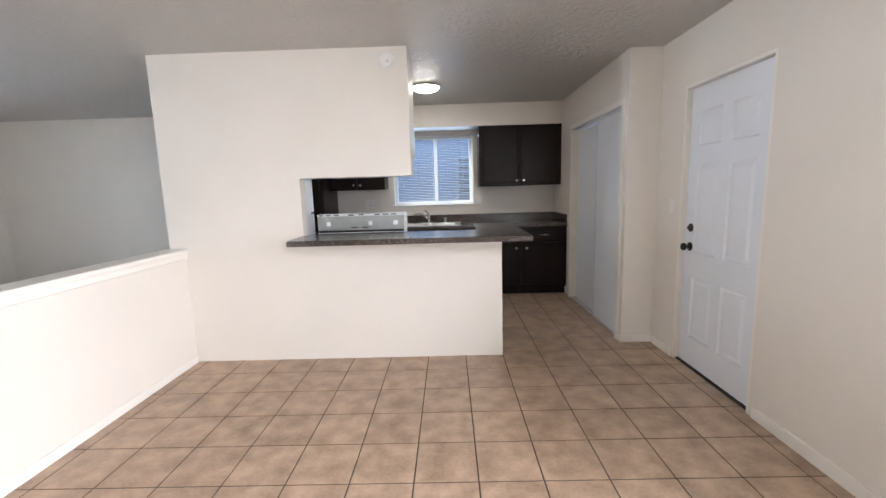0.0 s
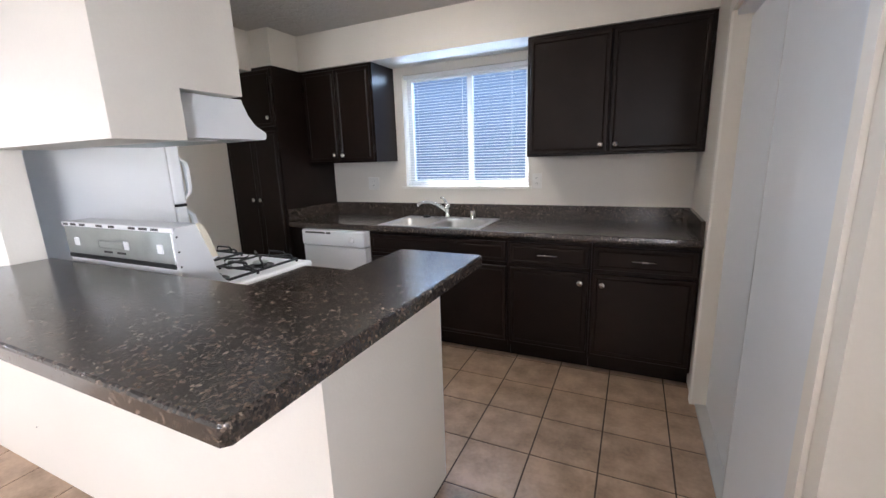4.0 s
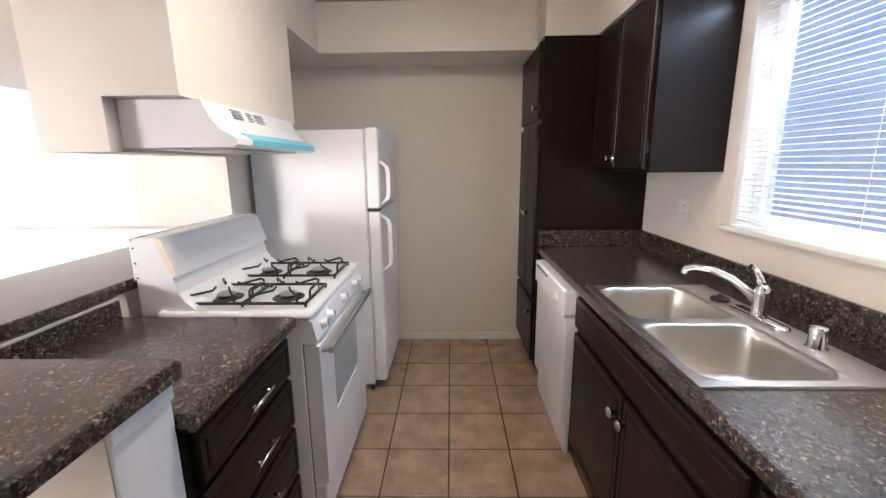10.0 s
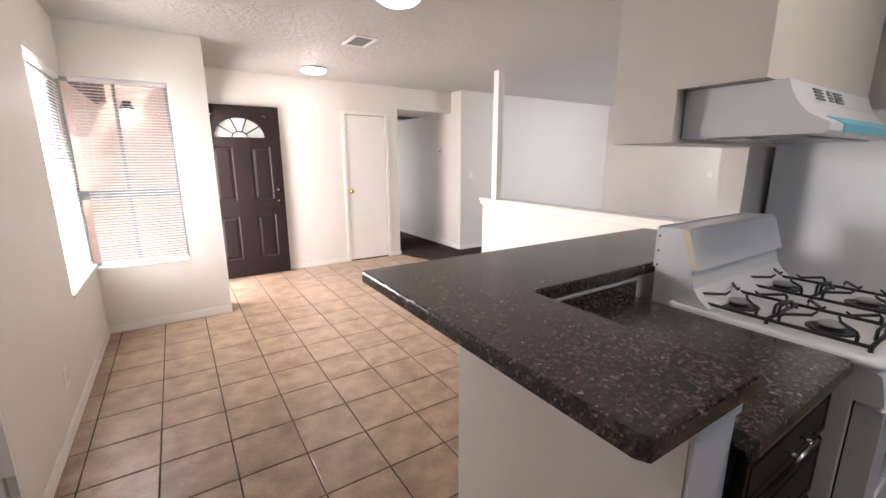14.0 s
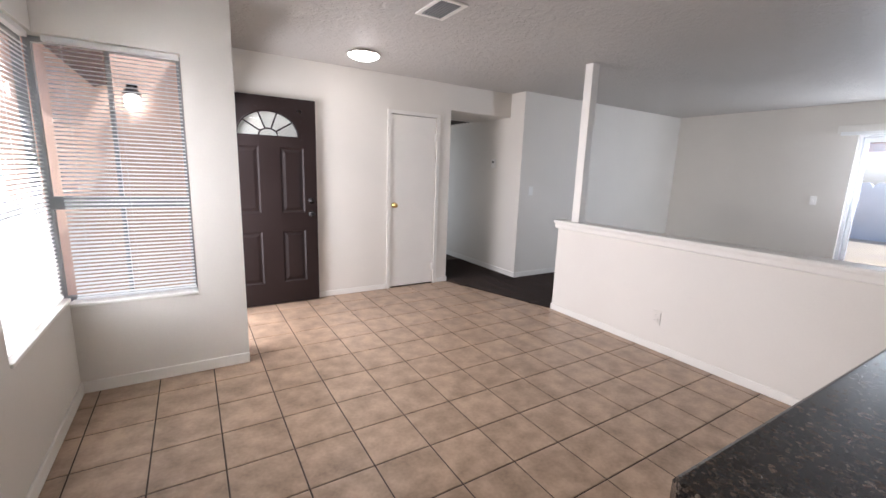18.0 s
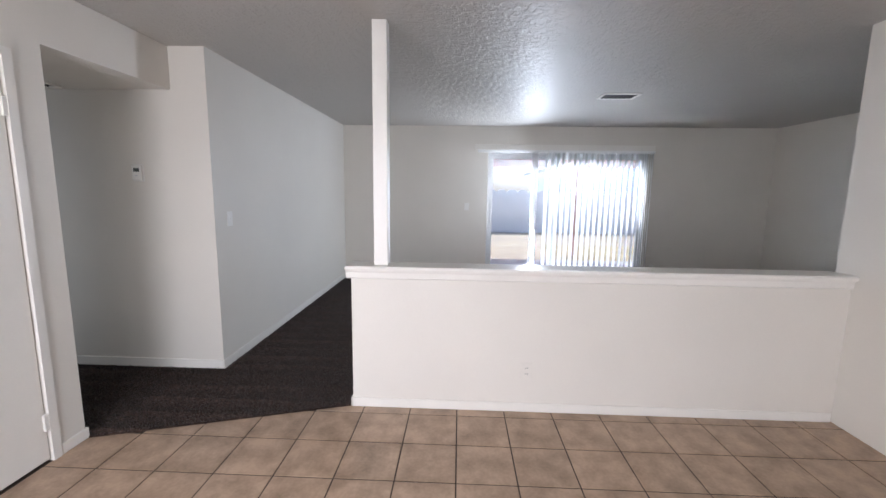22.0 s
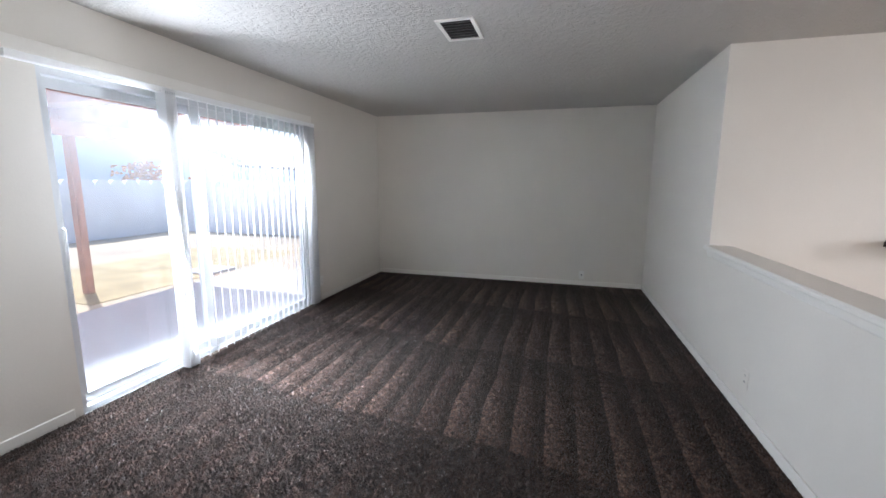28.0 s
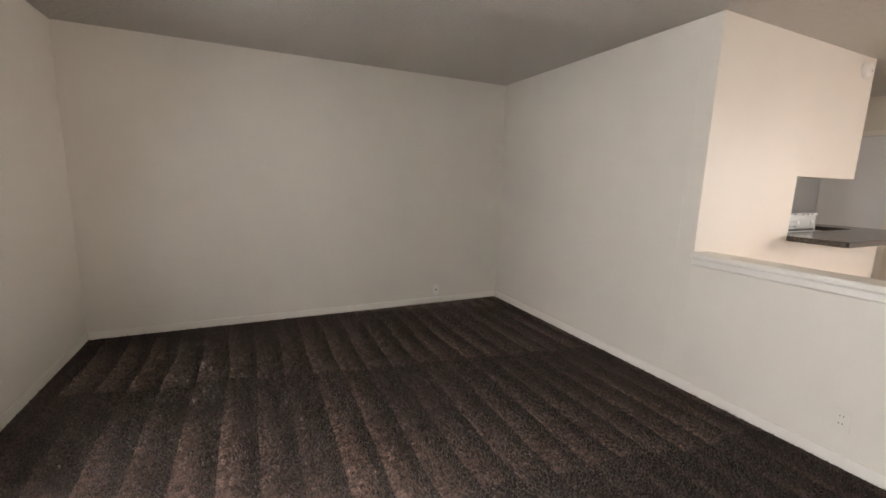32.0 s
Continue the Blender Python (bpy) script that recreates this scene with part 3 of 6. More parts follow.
wall_stub = structure("wall_stub", slab(B(), "y", SY - T, SY, SX, 2.165, 0, CZ, [(1.365, 2.5, 0.56, 2.05)]), WALL, "short cream wall with one half of the corner window")
wall_east = structure("wall_east", slab(B(), "x", E, E + T, SY + 0.0005, PY + 0.02, 0, CZ, [(-1, 0.91, 0.60, 2.05), (2.235, 3.075, -1, 2.055)]), WALL, "cream wall with a corner window and a white panelled door")
structure("wall_south_pantry", bx(PX, E - 0.0005, PY, PY + 0.10, 0, CZ), WALL, "cream return wall beside the pantry closet")
wall_pantry = structure("wall_pantry", slab(B(), "x", PX, PX + 0.10, PY + 0.1005, KN - 0.0005, 0, CZ, [(3.52, 4.92, -1, 2.02)]), WALL, "cream wall with sliding pantry doors")
structure("wall_west_kitchen", bx(HX0, KW, PN + 0.001, KN - 0.001, 0, CZ), WALL, "cream kitchen wall behind the refrigerator")
pb = slab(B(), "y", PS, PN, HX0, 0.69, 0, CZ, [(-0.89, 0.9, 0.994, 1.487), (-0.01, 0.9, 0.994, 2.6)])
box(pb, 0.53, 0.69, PN, 3.895, 0, 0.994)
slab(pb, "x", -0.89, -0.01, PN, 3.665, 1.487, CZ, [(3.42, 3.9, 1.3, 1.655)])
partition = structure("wall_partition", pb, WALL, "cream partition with a pass-through over the breakfast bar")
structure("bar_end_panel", bx(0.532, 0.688, 3.8955, 3.904, 0.002, 0.992, r=0.001, seg=1), DOORWHITE, "white painted board closing the bar wall's end", "trim")
soffit_west = structure("soffit_west", slab(B(), "z", SZ, CZ - 0.002, KW + 0.001, -0.972, PN + 0.001, 5.06, [(-1.495, -0.9, 3.665, 5.5)]), WALL, "cream dropped soffit over the refrigerator", "soffit")
structure("hood_chase_side", bx(-0.97, -0.8905, PN + 0.001, 3.665, 1.655, CZ), WALL, "cream side of the boxed chase", "wall")
soffit_north = structure("soffit_north", slab(B(), "z", SZ + 0.022, CZ - 0.002, KW + 0.001, PX - 0.001, 5.062, KN - 0.001, [(-1.278, 3, 5.0, 5.365)]), WALL, "cream dropped soffit over the wall cabinets", "soffit")
half_wall = structure("half_wall", bx(HX0, HX1, 0.09, PS - 0.001, 0, 0.915), WALL, "low off-white wall between dining area and living room")
cap = B()
prism(cap, [(-2.025, 0.930), (-2.012, 0.928), (HX0 - 0.016, 0.915), (HX0 - 0.012, 0.880), (HX0 - 0.001, 0.872), (HX0 - 0.001, 0.916), (HX1 + 0.001, 0.916), (HX1 + 0.001, 0.872), (HX1 + 0.012, 0.880), (HX1 + 0.016, 0.915), (-1.838, 0.928), (-1.825, 0.930), (-1.822, 0.945), (-1.828, 0.957), (-2.017, 0.957), (-2.025, 0.945)], 0.058, PS - 0.0015, axis="y")
structure("half_wall_cap", cap, TRIM, "white moulded wooden cap on the low wall", "trim")
structure("half_wall_cap_end", bx(HX0 - 0.01, HX1 + 0.01, 0.066, 0.089, 0.876, 0.9275, r=0.003), TRIM, "white moulding at the low wall's end", "trim")
structure("post", bx(-1.965, -1.875, 0.235, 0.325, 0.9575, CZ - 0.001, r=0.004), TRIM, "white square wooden post on the low wall's cap", "post")

# skirting
for n, (a, b, c, d, h) in enumerate((
    (HX1 + 0.0005, HX1 + 0.012, 0.078, PS - 0.013, 0.062), (HX0, HX1 + 0.012, 0.077, 0.0895, 0.062),
    (HX0 - 0.012, HX0 - 0.0005, 0.078, LN - 0.013, 0.075),
    (LW + 0.013, HX0 - 0.013, LN - 0.012, LN - 0.0005, 0.075), (LW + 0.0005, LW + 0.012, LS + 0.013, 1.16, 0.075), (LW + 0.0005, LW + 0.012, 3.75, LN - 0.0005, 0.075),
    (LW + 0.0005, HW + 0.012, LS + 0.0005, LS + 0.012, 0.08), (HW, HW + 0.012, -3.99, LS, 0.08),
    (-0.555, 0.24, ES + 0.0005, ES + 0.012, 0.062), (-1.415, -1.255, ES + 0.0005, ES + 0.012, 0.062), (-1.415, -1.4025, -3.9, ES, 0.062),
    (SX - 0.0, E - 0.013, SY + 0.0005, SY + 0.013, 0.075), (E - 0.013, E - 0.0005, SY + 0.0005, 2.20, 0.075),
    (PX - 0.012, E - 0.0005, PY - 0.012, PY - 0.0005, 0.075), (E - 0.013, E - 0.0005, 3.09, PY - 0.013, 0.075), (PX - 0.012, PX - 0.0005, PY, 3.47, 0.075),
    (KW + 0.0005, KW + 0.012, 3.35, 5.05, 0.06))):
    structure("baseboard", bx(a, b, c, d, 0.0, h, r=0.003, seg=1), TRIM, "white painted baseboard along the wall", "baseboard")


# ---- kitchen ----
def knob(parent, x, y, z, out=(0, -1, 0), material=None, s=1.25):
    part("knob", turned(B(), (x, y, z), out, [(0, 0.006 * s), (0.012 * s, 0.0055 * s), (0.015 * s, 0.012 * s), (0.020 * s, 0.0155 * s), (0.025 * s, 0.0135 * s), (0.027 * s, 0.005 * s)], 14), material or NICKEL, parent, "satin nickel knob", True)


def bar_pull(parent, xc, y, z, out, length=0.13):
    b = B()
    tube(b, [(xc - length / 2, y + out * 0.028, z), (xc + length / 2, y + out * 0.028, z)], 0.0055, 8)
    for s in (-1, 1):
        tube(b, [(xc + s * length * 0.36, y, z), (xc + s * length * 0.36, y + out * 0.028, z)], 0.0045, 6)
    part("handle", b, NICKEL, parent, "slim nickel bar pull", True)


def lipped(x0, x1, z0, z1, y, out, thick=0.02, rim=0.022, up=0.004):
    """A cabinet front with a routed border; y: its back, out: -1 or 1 along y."""
    f = y + out * thick
    b = B()
    lp = []
    for i, (d, h) in enumerate(((0, 0), (0, thick - 0.006), (0.005, thick), (rim, thick), (rim + 0.006, thick - up), (rim + 0.012, thick))):
        yy = y + out * h
        lp.append([(x0 + d, yy, z0 + d), (x1 - d, yy, z0 + d), (x1 - d, yy, z1 - d), (x0 + d, yy, z1 - d)])
    loft(b, lp)
    return b


def front(parent, name, x0, x1, z0, z1, y, out=-1, knob_at=None, pull=False):
    d = part(name, lipped(x0, x1, z0, z1, y, out), ESPRESSO, parent)
    if knob_at:
        knob(d, knob_at[0], y + out * 0.02, knob_at[1], (0, out, 0))
    if pull:
        bar_pull(d, (x0 + x1) / 2, y + out * 0.02, (z0 + z1) / 2, out)
    return d


def hinge(parent, x, y, z):
    part("hinge", bx(x - 0.006, x + 0.006, y - 0.012, y, z - 0.025, z + 0.025, r=0.002, seg=1), BRONZE, parent)


FY = 5.088      # face of the base cabinets along the north wall


def base_cabinet(x0, x1, label, fronts, hollow=False):
    c = thing("base_cabinet", ((x0 + x1) / 2, 5.4, 0), label, "cabinet", "base cabinets")
    b = B()
    slab(b, "z", 0.10, 0.874, x0, x1, FY, KN - 0.004, [(x0 + 0.018, x1 - 0.018, FY + 0.018, KN - 0.022)] if hollow else [])
    part("body", b, ESPRESSO, c)
    part("toe_kick", bx(x0, x1, FY + 0.07, FY + 0.085, 0.0, 0.0995), ESPRESSO, c)
    fronts(c)
    return c


def sink_fronts(c):
    front(c, "false_front", -0.46, 0.628, 0.705, 0.845, FY - 0.001)
    front(c, "door", -0.46, 0.079, 0.135, 0.675, FY - 0.001, -1, (0.045, 0.60))
    front(c, "door", 0.089, 0.628, 0.135, 0.675, FY - 0.001, -1, (0.122, 0.60))


base_cabinet(-0.474, 0.637, "dark espresso sink cabinet with two doors", sink_fronts, True)


def drawer_fronts(x0, x1, k):
    def go(c):
        front(c, "drawer", x0 + 0.014, x1 - 0.014, 0.70, 0.845, FY - 0.001, -1, None, True)
        front(c, "door", x0 + 0.014, x1 - 0.014, 0.135, 0.675, FY - 0.001, -1, (k, 0.61))
    return go


base_cabinet(0.639, 1.168, "dark espresso base cabinet with drawer and door", drawer_fronts(0.639, 1.168, 1.108))
base_cabinet(1.170, 1.747, "dark espresso base cabinet beside the pantry wall", drawer_fronts(1.170, 1.747, 1.238))
fill = thing("base_filler", (-1.19, 5.4, 0), "dark espresso filler panel beside the dishwasher", "cabinet")
part("panel", bx(-1.277, -1.108, FY, FY + 0.02, 0.10, 0.874), ESPRESSO, fill)
part("toe_kick", bx(-1.277, -1.108, FY + 0.07, FY + 0.085, 0.0, 0.0995), ESPRESSO, fill)


# dishwasher
dw = thing("dishwasher", (-0.79, 5.3, 0), "white built-in dishwasher under the counter", "dishwasher")
part("body", bx(-1.105, -0.478, 5.09, 5.66, 0.10, 0.868), APPL_G, dw)
part("door", bx(-1.103, -0.48, 5.030, 5.089, 0.185, 0.735, r=0.006), APPL, dw)
pan = part("control_panel", bx(-1.103, -0.48, 5.016, 5.089, 0.740, 0.868, r=0.012), APPL, dw)
part("handle_recess", bx(-1.06, -0.86, 5.0145, 5.018, 0.838, 0.852, r=0.001, seg=1), BLACK, pan)
part("handle_recess", bx(-0.845, -0.80, 5.0145, 5.018, 0.838, 0.852, r=0.001, seg=1), BLACK, pan)
part("dial", turned(B(), (-0.60, 5.016, 0.795), (0, -1, 0), [(0, 0.026), (0.012, 0.024), (0.014, 0.020), (0.014, 0.008), (0.024, 0.007), (0.025, 0.004)], 20), APPL, pan, "white cycle dial", True)
part("kick_panel", bx(-1.103, -0.48, 5.055, 5.075, 0.02, 0.178, r=0.004), APPL, dw)


# tall pantry cabinet
tall = thing("pantry_cabinet", (-1.587, 5.4, 0), "tall dark espresso pantry cabinet in the corner", "cabinet")
TX0, TX1, TY = KW + 0.003, -1.279, 5.057
part("body", bx(TX0, TX1, TY, KN - 0.003, 0.09, SZ + 0.020), ESPRESSO, tall)
part("toe_kick", bx(TX0, TX1, TY + 0.05, TY + 0.065, 0, 0.0895), ESPRESSO, tall)
front(tall, "door", TX0 + 0.012, TX1 - 0.012, 1.70, 2.135, TY - 0.001, -1, (TX1 - 0.05, 1.765))
MX = (TX0 + TX1) / 2 + 0.02
front(tall, "door", TX0 + 0.012, MX - 0.003, 0.56, 1.665, TY - 0.001, -1, (MX - 0.04, 1.10))
front(tall, "door", MX + 0.003, TX1 - 0.012, 0.56, 1.665, TY - 0.001, -1, (MX + 0.04, 1.10))
front(tall, "door", TX0 + 0.012, TX1 - 0.012, 0.115, 0.525, TY - 0.001, -1, (TX1 - 0.06, 0.45))
for z in (1.77, 2.05, 0.66, 1.55):
    hinge(tall, TX1 - 0.008, TY - 0.001, z)


def wall_cabinet(x0, x1, label, split):
    c = thing("wall_cabinet", ((x0 + x1) / 2, 5.55, 1.39), label, "cabinet", "wall cabinets")
    part("body", bx(x0, x1, 5.388, KN - 0.003, 1.39, SZ + 0.020), ESPRESSO, c)
    front(c, "door", x0 + 0.02, split - 0.004, 1.405, 2.138, 5.387, -1, (split - 0.045, 1.455))
    front(c, "door", split + 0.004, x1 - 0.02, 1.405, 2.138, 5.387, -1, (split + 0.045, 1.455))
    for z in (1.50, 2.02):
        hinge(c, x0 + 0.014, 5.387, z)
        hinge(c, x1 - 0.014, 5.387, z)
    return c


wall_cabinet(-1.276, -0.56, "dark espresso wall cabinet with two doors next to the pantry cabinet", -0.918)
wall_cabinet(0.685, PX - 0.002, "dark espresso wall cabinet with two doors next to the pantry wall", 1.210)


# worktop with the sink's opening
def nose(b, x0, x1, y, z0, z1, out):
    """The rounded front edge of a worktop."""
    pts = [(y - out * 0.001, z0), (y + out * 0.012, z0), (y + out * 0.02, z0 + 0.008), (y + out * 0.022, z0 + 0.02), (y + out * 0.018, z1 - 0.004), (y + out * 0.01, z1 - 0.001), (y - out * 0.001, z1)]
    prism(b, pts, x0, x1, axis="x")


wt = thing("worktop", (0.2, 5.4, 0.875), "dark speckled laminate worktop with a raised back edge", "worktop")
ZT = 0.914
b = B()
slab(b, "z", 0.876, ZT, -1.277, 1.145, 5.08, KN - 0.022, [(-0.375, 0.412, 5.108, 5.565)])
nose(b, -1.277, 1.145, 5.08, 0.868, ZT, -1)
part("slab", b, GRANITE, wt)
b = B()
slab(b, "z", 0.876, ZT, 1.1465, PX - 0.002, 5.08, KN - 0.022)
nose(b, 1.1465, PX - 0.002, 5.08, 0.868, ZT, -1)
part("slab", b, GRANITE, wt)
part("back_edge", bx(-1.277, PX - 0.002, KN - 0.0215, KN - 0.002, 0.878, 1.018, r=0.004), GRANITE, wt)
part("side_edge", bx(-1.277, -1.258, 5.062, KN - 0.022, ZT + 0.001, 1.018, r=0.004), GRANITE, wt)
part("side_edge", bx(PX - 0.021, PX - 0.002, 5.075, KN - 0.022, ZT + 0.001, 1.018, r=0.004), GRANITE, wt)

# sink
sink = thing("kitchen_sink", (0.006, 5.34, 0.76), "stainless steel double-bowl sink set in the worktop", "sink")
b = B()
slab(b, "z", ZT + 0.0005, ZT + 0.006, -0.392, 0.430, 5.086, 5.585, [(-0.362, -0.002, 5.114, 5.472), (0.038, 0.400, 5.114, 5.472)])
bmesh.ops.bevel(b, geom=[e for e in b.edges if e.calc_length() > 0.3 and all(v.co.z > ZT + 0.005 for v in e.verts) and any(abs(v.co.x + 0.392) < 1e-4 or abs(v.co.x - 0.430) < 1e-4 for v in e.verts)], offset=0.003, segments=2, affect="EDGES")
part("rim", b, STEEL, sink)
for x0, x1 in ((-0.362, -0.002), (0.038, 0.400)):
    b = B()
    z = ZT + 0.0062
    rings = ((-0.006, 0.0, 0.006), (0.002, -0.002, 0.055), (0.006, -0.008, 0.062), (0.009, -0.03, 0.065), (0.018, -0.145, 0.065), (0.024, -0.165, 0.062), (0.038, -0.178, 0.055), (0.065, -0.184, 0.045))
    loft(b, [rrect(x0 + d, x1 - d, 5.114 + d, 5.472 - d, z + h, q, 6) for d, h, q in rings], cap=(False, True))
    bowl = part("bowl", b, BOWLSTEEL, sink, "", True)
    part("drain", turned(B(), ((x0 + x1) / 2, 5.30, z - 0.1835), (0, 0, 1), [(0, 0.045), (0.003, 0.045), (0.004, 0.036), (0.001, 0.03), (0.001, 0.005)], 20), CHROME, bowl, "", True)

# faucet
fa = thing("faucet", (0.0, 5.53, ZT + 0.006), "chrome single-lever kitchen faucet on the sink deck", "faucet")
fz = ZT + 0.0065
b = B()
loft(b, [rrect(-0.12, 0.12, 5.502, 5.558, fz, 0.027, 6), rrect(-0.12, 0.12, 5.502, 5.558, fz + 0.006, 0.027, 6), rrect(-0.11, 0.11, 5.51, 5.55, fz + 0.011, 0.019, 6)])
part("deck_plate", b, CHROME, fa, "", True)
part("body", turned(B(), (0, 5.53, fz + 0.010), (0, 0, 1), [(0, 0.026), (0.01, 0.023), (0.05, 0.021), (0.075, 0.024), (0.095, 0.022), (0.108, 0.012)], 18), CHROME, fa, "", True)
sp = [(-0.005, 5.525, fz + 0.055), (-0.03, 5.505, fz + 0.085), (-0.07, 5.475, fz + 0.118), (-0.12, 5.437, fz + 0.138), (-0.165, 5.405, fz + 0.138), (-0.19, 5.385, fz + 0.126), (-0.197, 5.380, fz + 0.108)]
part("spout", tube(B(), sp, [0.016, 0.0145, 0.0125, 0.0115, 0.0115, 0.012, 0.012], 12), CHROME, fa, "", True)
part("lever", tube(B(), [(0.0, 5.53, fz + 0.11), (-0.012, 5.527, fz + 0.135), (-0.035, 5.525, fz + 0.162), (-0.055, 5.523, fz + 0.168)], [0.014, 0.011, 0.009, 0.008], 10), CHROME, fa, "", True)
so = thing("air_gap_cap", (0.222, 5.53, fz), "chrome air gap cap on the sink deck", "faucet part")
part("cap", turned(B(), (0.222, 5.53, fz), (0, 0, 1), [(0, 0.028), (0.004, 0.028), (0.007, 0.022), (0.056, 0.022), (0.063, 0.019), (0.064, 0.004)], 18), CHROME, so, "", True)
st = thing("sink_stopper", (-0.19, 5.525, fz), "black rubber sink stopper on the sink deck", "stopper")
part("disc", turned(B(), (-0.19, 5.525, fz), (0, 0, 1), [(0, 0.032), (0.008, 0.032), (0.012, 0.026), (0.013, 0.008), (0.022, 0.007), (0.023, 0.003)], 18), BLACK, st, "", True)


# ---- peninsula: low counter, drawers, bar ----
structure("bar_end_moulding", bx(0.5315, 0.6935, 3.9045, 3.913, 0.955, 0.993, r=0.003), DOORWHITE, "small white moulding under the bar top's end", "trim")
pen = thing("drawer_cabinet", (0.24, 3.6, 0), "dark espresso drawer cabinet between range and bar wall", "cabinet")
part("body", bx(-0.045, 0.527, PN + 0.003, 3.905, 0.10, 0.874), ESPRESSO, pen)
part("toe_kick", bx(-0.045, 0.527, 3.82, 3.835, 0, 0.0995), ESPRESSO, pen)
for z0, z1 in ((0.70, 0.84), (0.505, 0.68), (0.31, 0.485), (0.125, 0.29)):
    front(pen, "drawer", -0.03, 0.50, z0, z1, 3.906, 1, None, True)
pt = thing("low_worktop", (0.24, 3.6, 0.875), "dark speckled laminate counter beside the range", "worktop")
b = B()
slab(b, "z", 0.876, ZT, -0.047, 0.528, PN + 0.020, 3.93)
nose(b, -0.047, 0.528, 3.93, 0.868, ZT, 1)
part("slab", b, GRANITE, pt)
part("back_edge", bx(-0.047, 0.528, PN + 0.002, PN + 0.0195, 0.878, 0.978, r=0.003), GRANITE, pt)
part("trim_strip", bx(-0.047, 0.528, PN + 0.003, PN + 0.021, 0.9785, 0.989, r=0.002, seg=1), ALU, pt, "thin bright metal edge strip")
bar = thing("breakfast_bar", (0.0, 3.1, 0.995), "dark speckled laminate bar top with a cut corner", "bar top")
outline = [(-0.90, PS - 0.002), (-0.90, 2.862), (-0.893, 2.842), (-0.875, 2.828), (0.852, 2.806), (0.864, 2.818), (0.872, 3.900), (0.860, 3.920), (0.515, 3.925), (0.505, 3.915), (0.505, 3.338), (0.49, 3.328), (-0.885, 3.328), (-0.885, PS - 0.002)]


def inset(pts, d):
    """The outline moved inwards by d (the points run anticlockwise)."""
    out = []
    for i, p in enumerate(pts):
        a, c, q = Vector(pts[i - 1]), Vector(pts[(i + 1) % len(pts)]), Vector(p)
        u, v = (q - a).normalized(), (c - q).normalized()
        n0, n1 = Vector((-u.y, u.x)), Vector((-v.y, v.x))
        m = (n0 + n1) / max(1 + n0.dot(n1), 0.2)
        out.append(tuple(q + m * d))
    return out


part("top", prism(B(), inset(outline, 0.0082), 0.9955, 1.0348), GRANITE, bar)
b = B()
rows = [[b.verts.new((x, y, z)) for x, y in inset(outline, d)] for d, z in ((0.0, 0.9952), (0.0, 1.027), (0.0028, 1.0325), (0.008, 1.035), (0.008, 0.9952))]
for r0, r1 in zip(rows, rows[1:] + rows[:1]):
    for i in range(len(outline)):
        b.faces.new([r0[i], r0[(i + 1) % len(outline)], r1[(i + 1) % len(outline)], r1[i]])
bmesh.ops.recalc_face_normals(b, faces=b.faces)
part("edge_band", b, GRANITE, bar, "rounded laminate edge band")

# ---- gas range ----
SX0, SX1 = -0.825, -0.062
ra = thing("gas_range", (-0.444, 3.7, 0), "white gas range with black cast iron grates", "range")
part("body", bx(SX0, SX1, 3.43, 3.96, 0.03, 0.895, r=0.004), APPL, ra)
for x in (SX0 + 0.05, SX1 - 0.05):
    for y in (3.5, 3.9):
        part("foot", turned(B(), (x, y, 0), (0, 0, 1), [(0, 0.02), (0.028, 0.02), (0.03, 0.012)], 10), BLACK, ra)
ct = B()
loft(ct, [rrect(SX0 - 0.004, SX1 + 0.004, 3.44, 4.0, 0.896, 0.02), rrect(SX0 - 0.006, SX1 + 0.006, 3.44, 4.006, 0.908, 0.022), rrect(SX0 - 0.004, SX1 + 0.004, 3.44, 4.0, 0.921, 0.022), rrect(SX0 + 0.012, SX1 - 0.012, 3.45, 3.985, 0.926, 0.02), rrect(SX0 + 0.03, SX1 - 0.03, 3.47, 3.965, 0.918, 0.02)])
cook = part("cooktop", ct, APPL, ra, "white enamel cooktop", True)
bg = B()
prof = [(3.37, 0.90), (3.37, 1.176), (3.377, 1.188), (3.462, 1.191), (3.475, 1.184), (3.482, 1.171), (3.520, 1.050), (3.50, 1.045), (3.515, 0.985), (3.535, 0.955), (3.565, 0.93), (3.57, 0.921), (3.44, 0.90)]
prism(bg, prof, SX0, SX1 - 0.028, axis="x")
back = part("backguard", bg, APPL, ra, "white sloped backguard")
part("edge_band", prism(B(), [(3.452, 1.1928), (3.464, 1.1928), (3.4775, 1.1855), (3.4845, 1.171), (3.5205, 1.055), (3.498, 1.055)], SX1 - 0.0275, SX1 - 0.023, axis="x"), CREAMTAPE, back, "yellowed edge band")
rp = part("rear_panel", bx(SX0 + 0.004, SX1 - 0.038, 3.363, 3.3695, 1.055, 1.171, r=0.002, seg=1), ZINC, ra, "bare galvanised rear panel")
PW = SX1 - 0.03 - SX0 - 0.004
for f in (0.12, 0.60, 0.89):
    x = SX0 + 0.004 + PW * f
    part("pad", bx(x - 0.017, x + 0.017, 3.358, 3.3628, 1.092, 1.126, r=0.004), APPL, rp)
part("lug", bx(SX0 + 0.26, SX0 + 0.43, 3.356, 3.3628, 1.092, 1.122, r=0.006), ZINC, rp)
for x in (SX0 + 0.28, SX0 + 0.37):
    part("slot", bx(x, x + 0.055, 3.361, 3.3629, 1.072, 1.080), BLACK, rp)
# Black strip in place of the shade under the rear panel.
part("panel_gap_strip", bx(SX0 + 0.004, SX1 - 0.045, 3.363, 3.3695, 1.037, 1.054), BLACK, rp)
lip = part("rear_lip", bx(SX0, SX1 - 0.028, 3.3585, 3.3695, 1.172, 1.190, r=0.002, seg=1), APPL, ra)
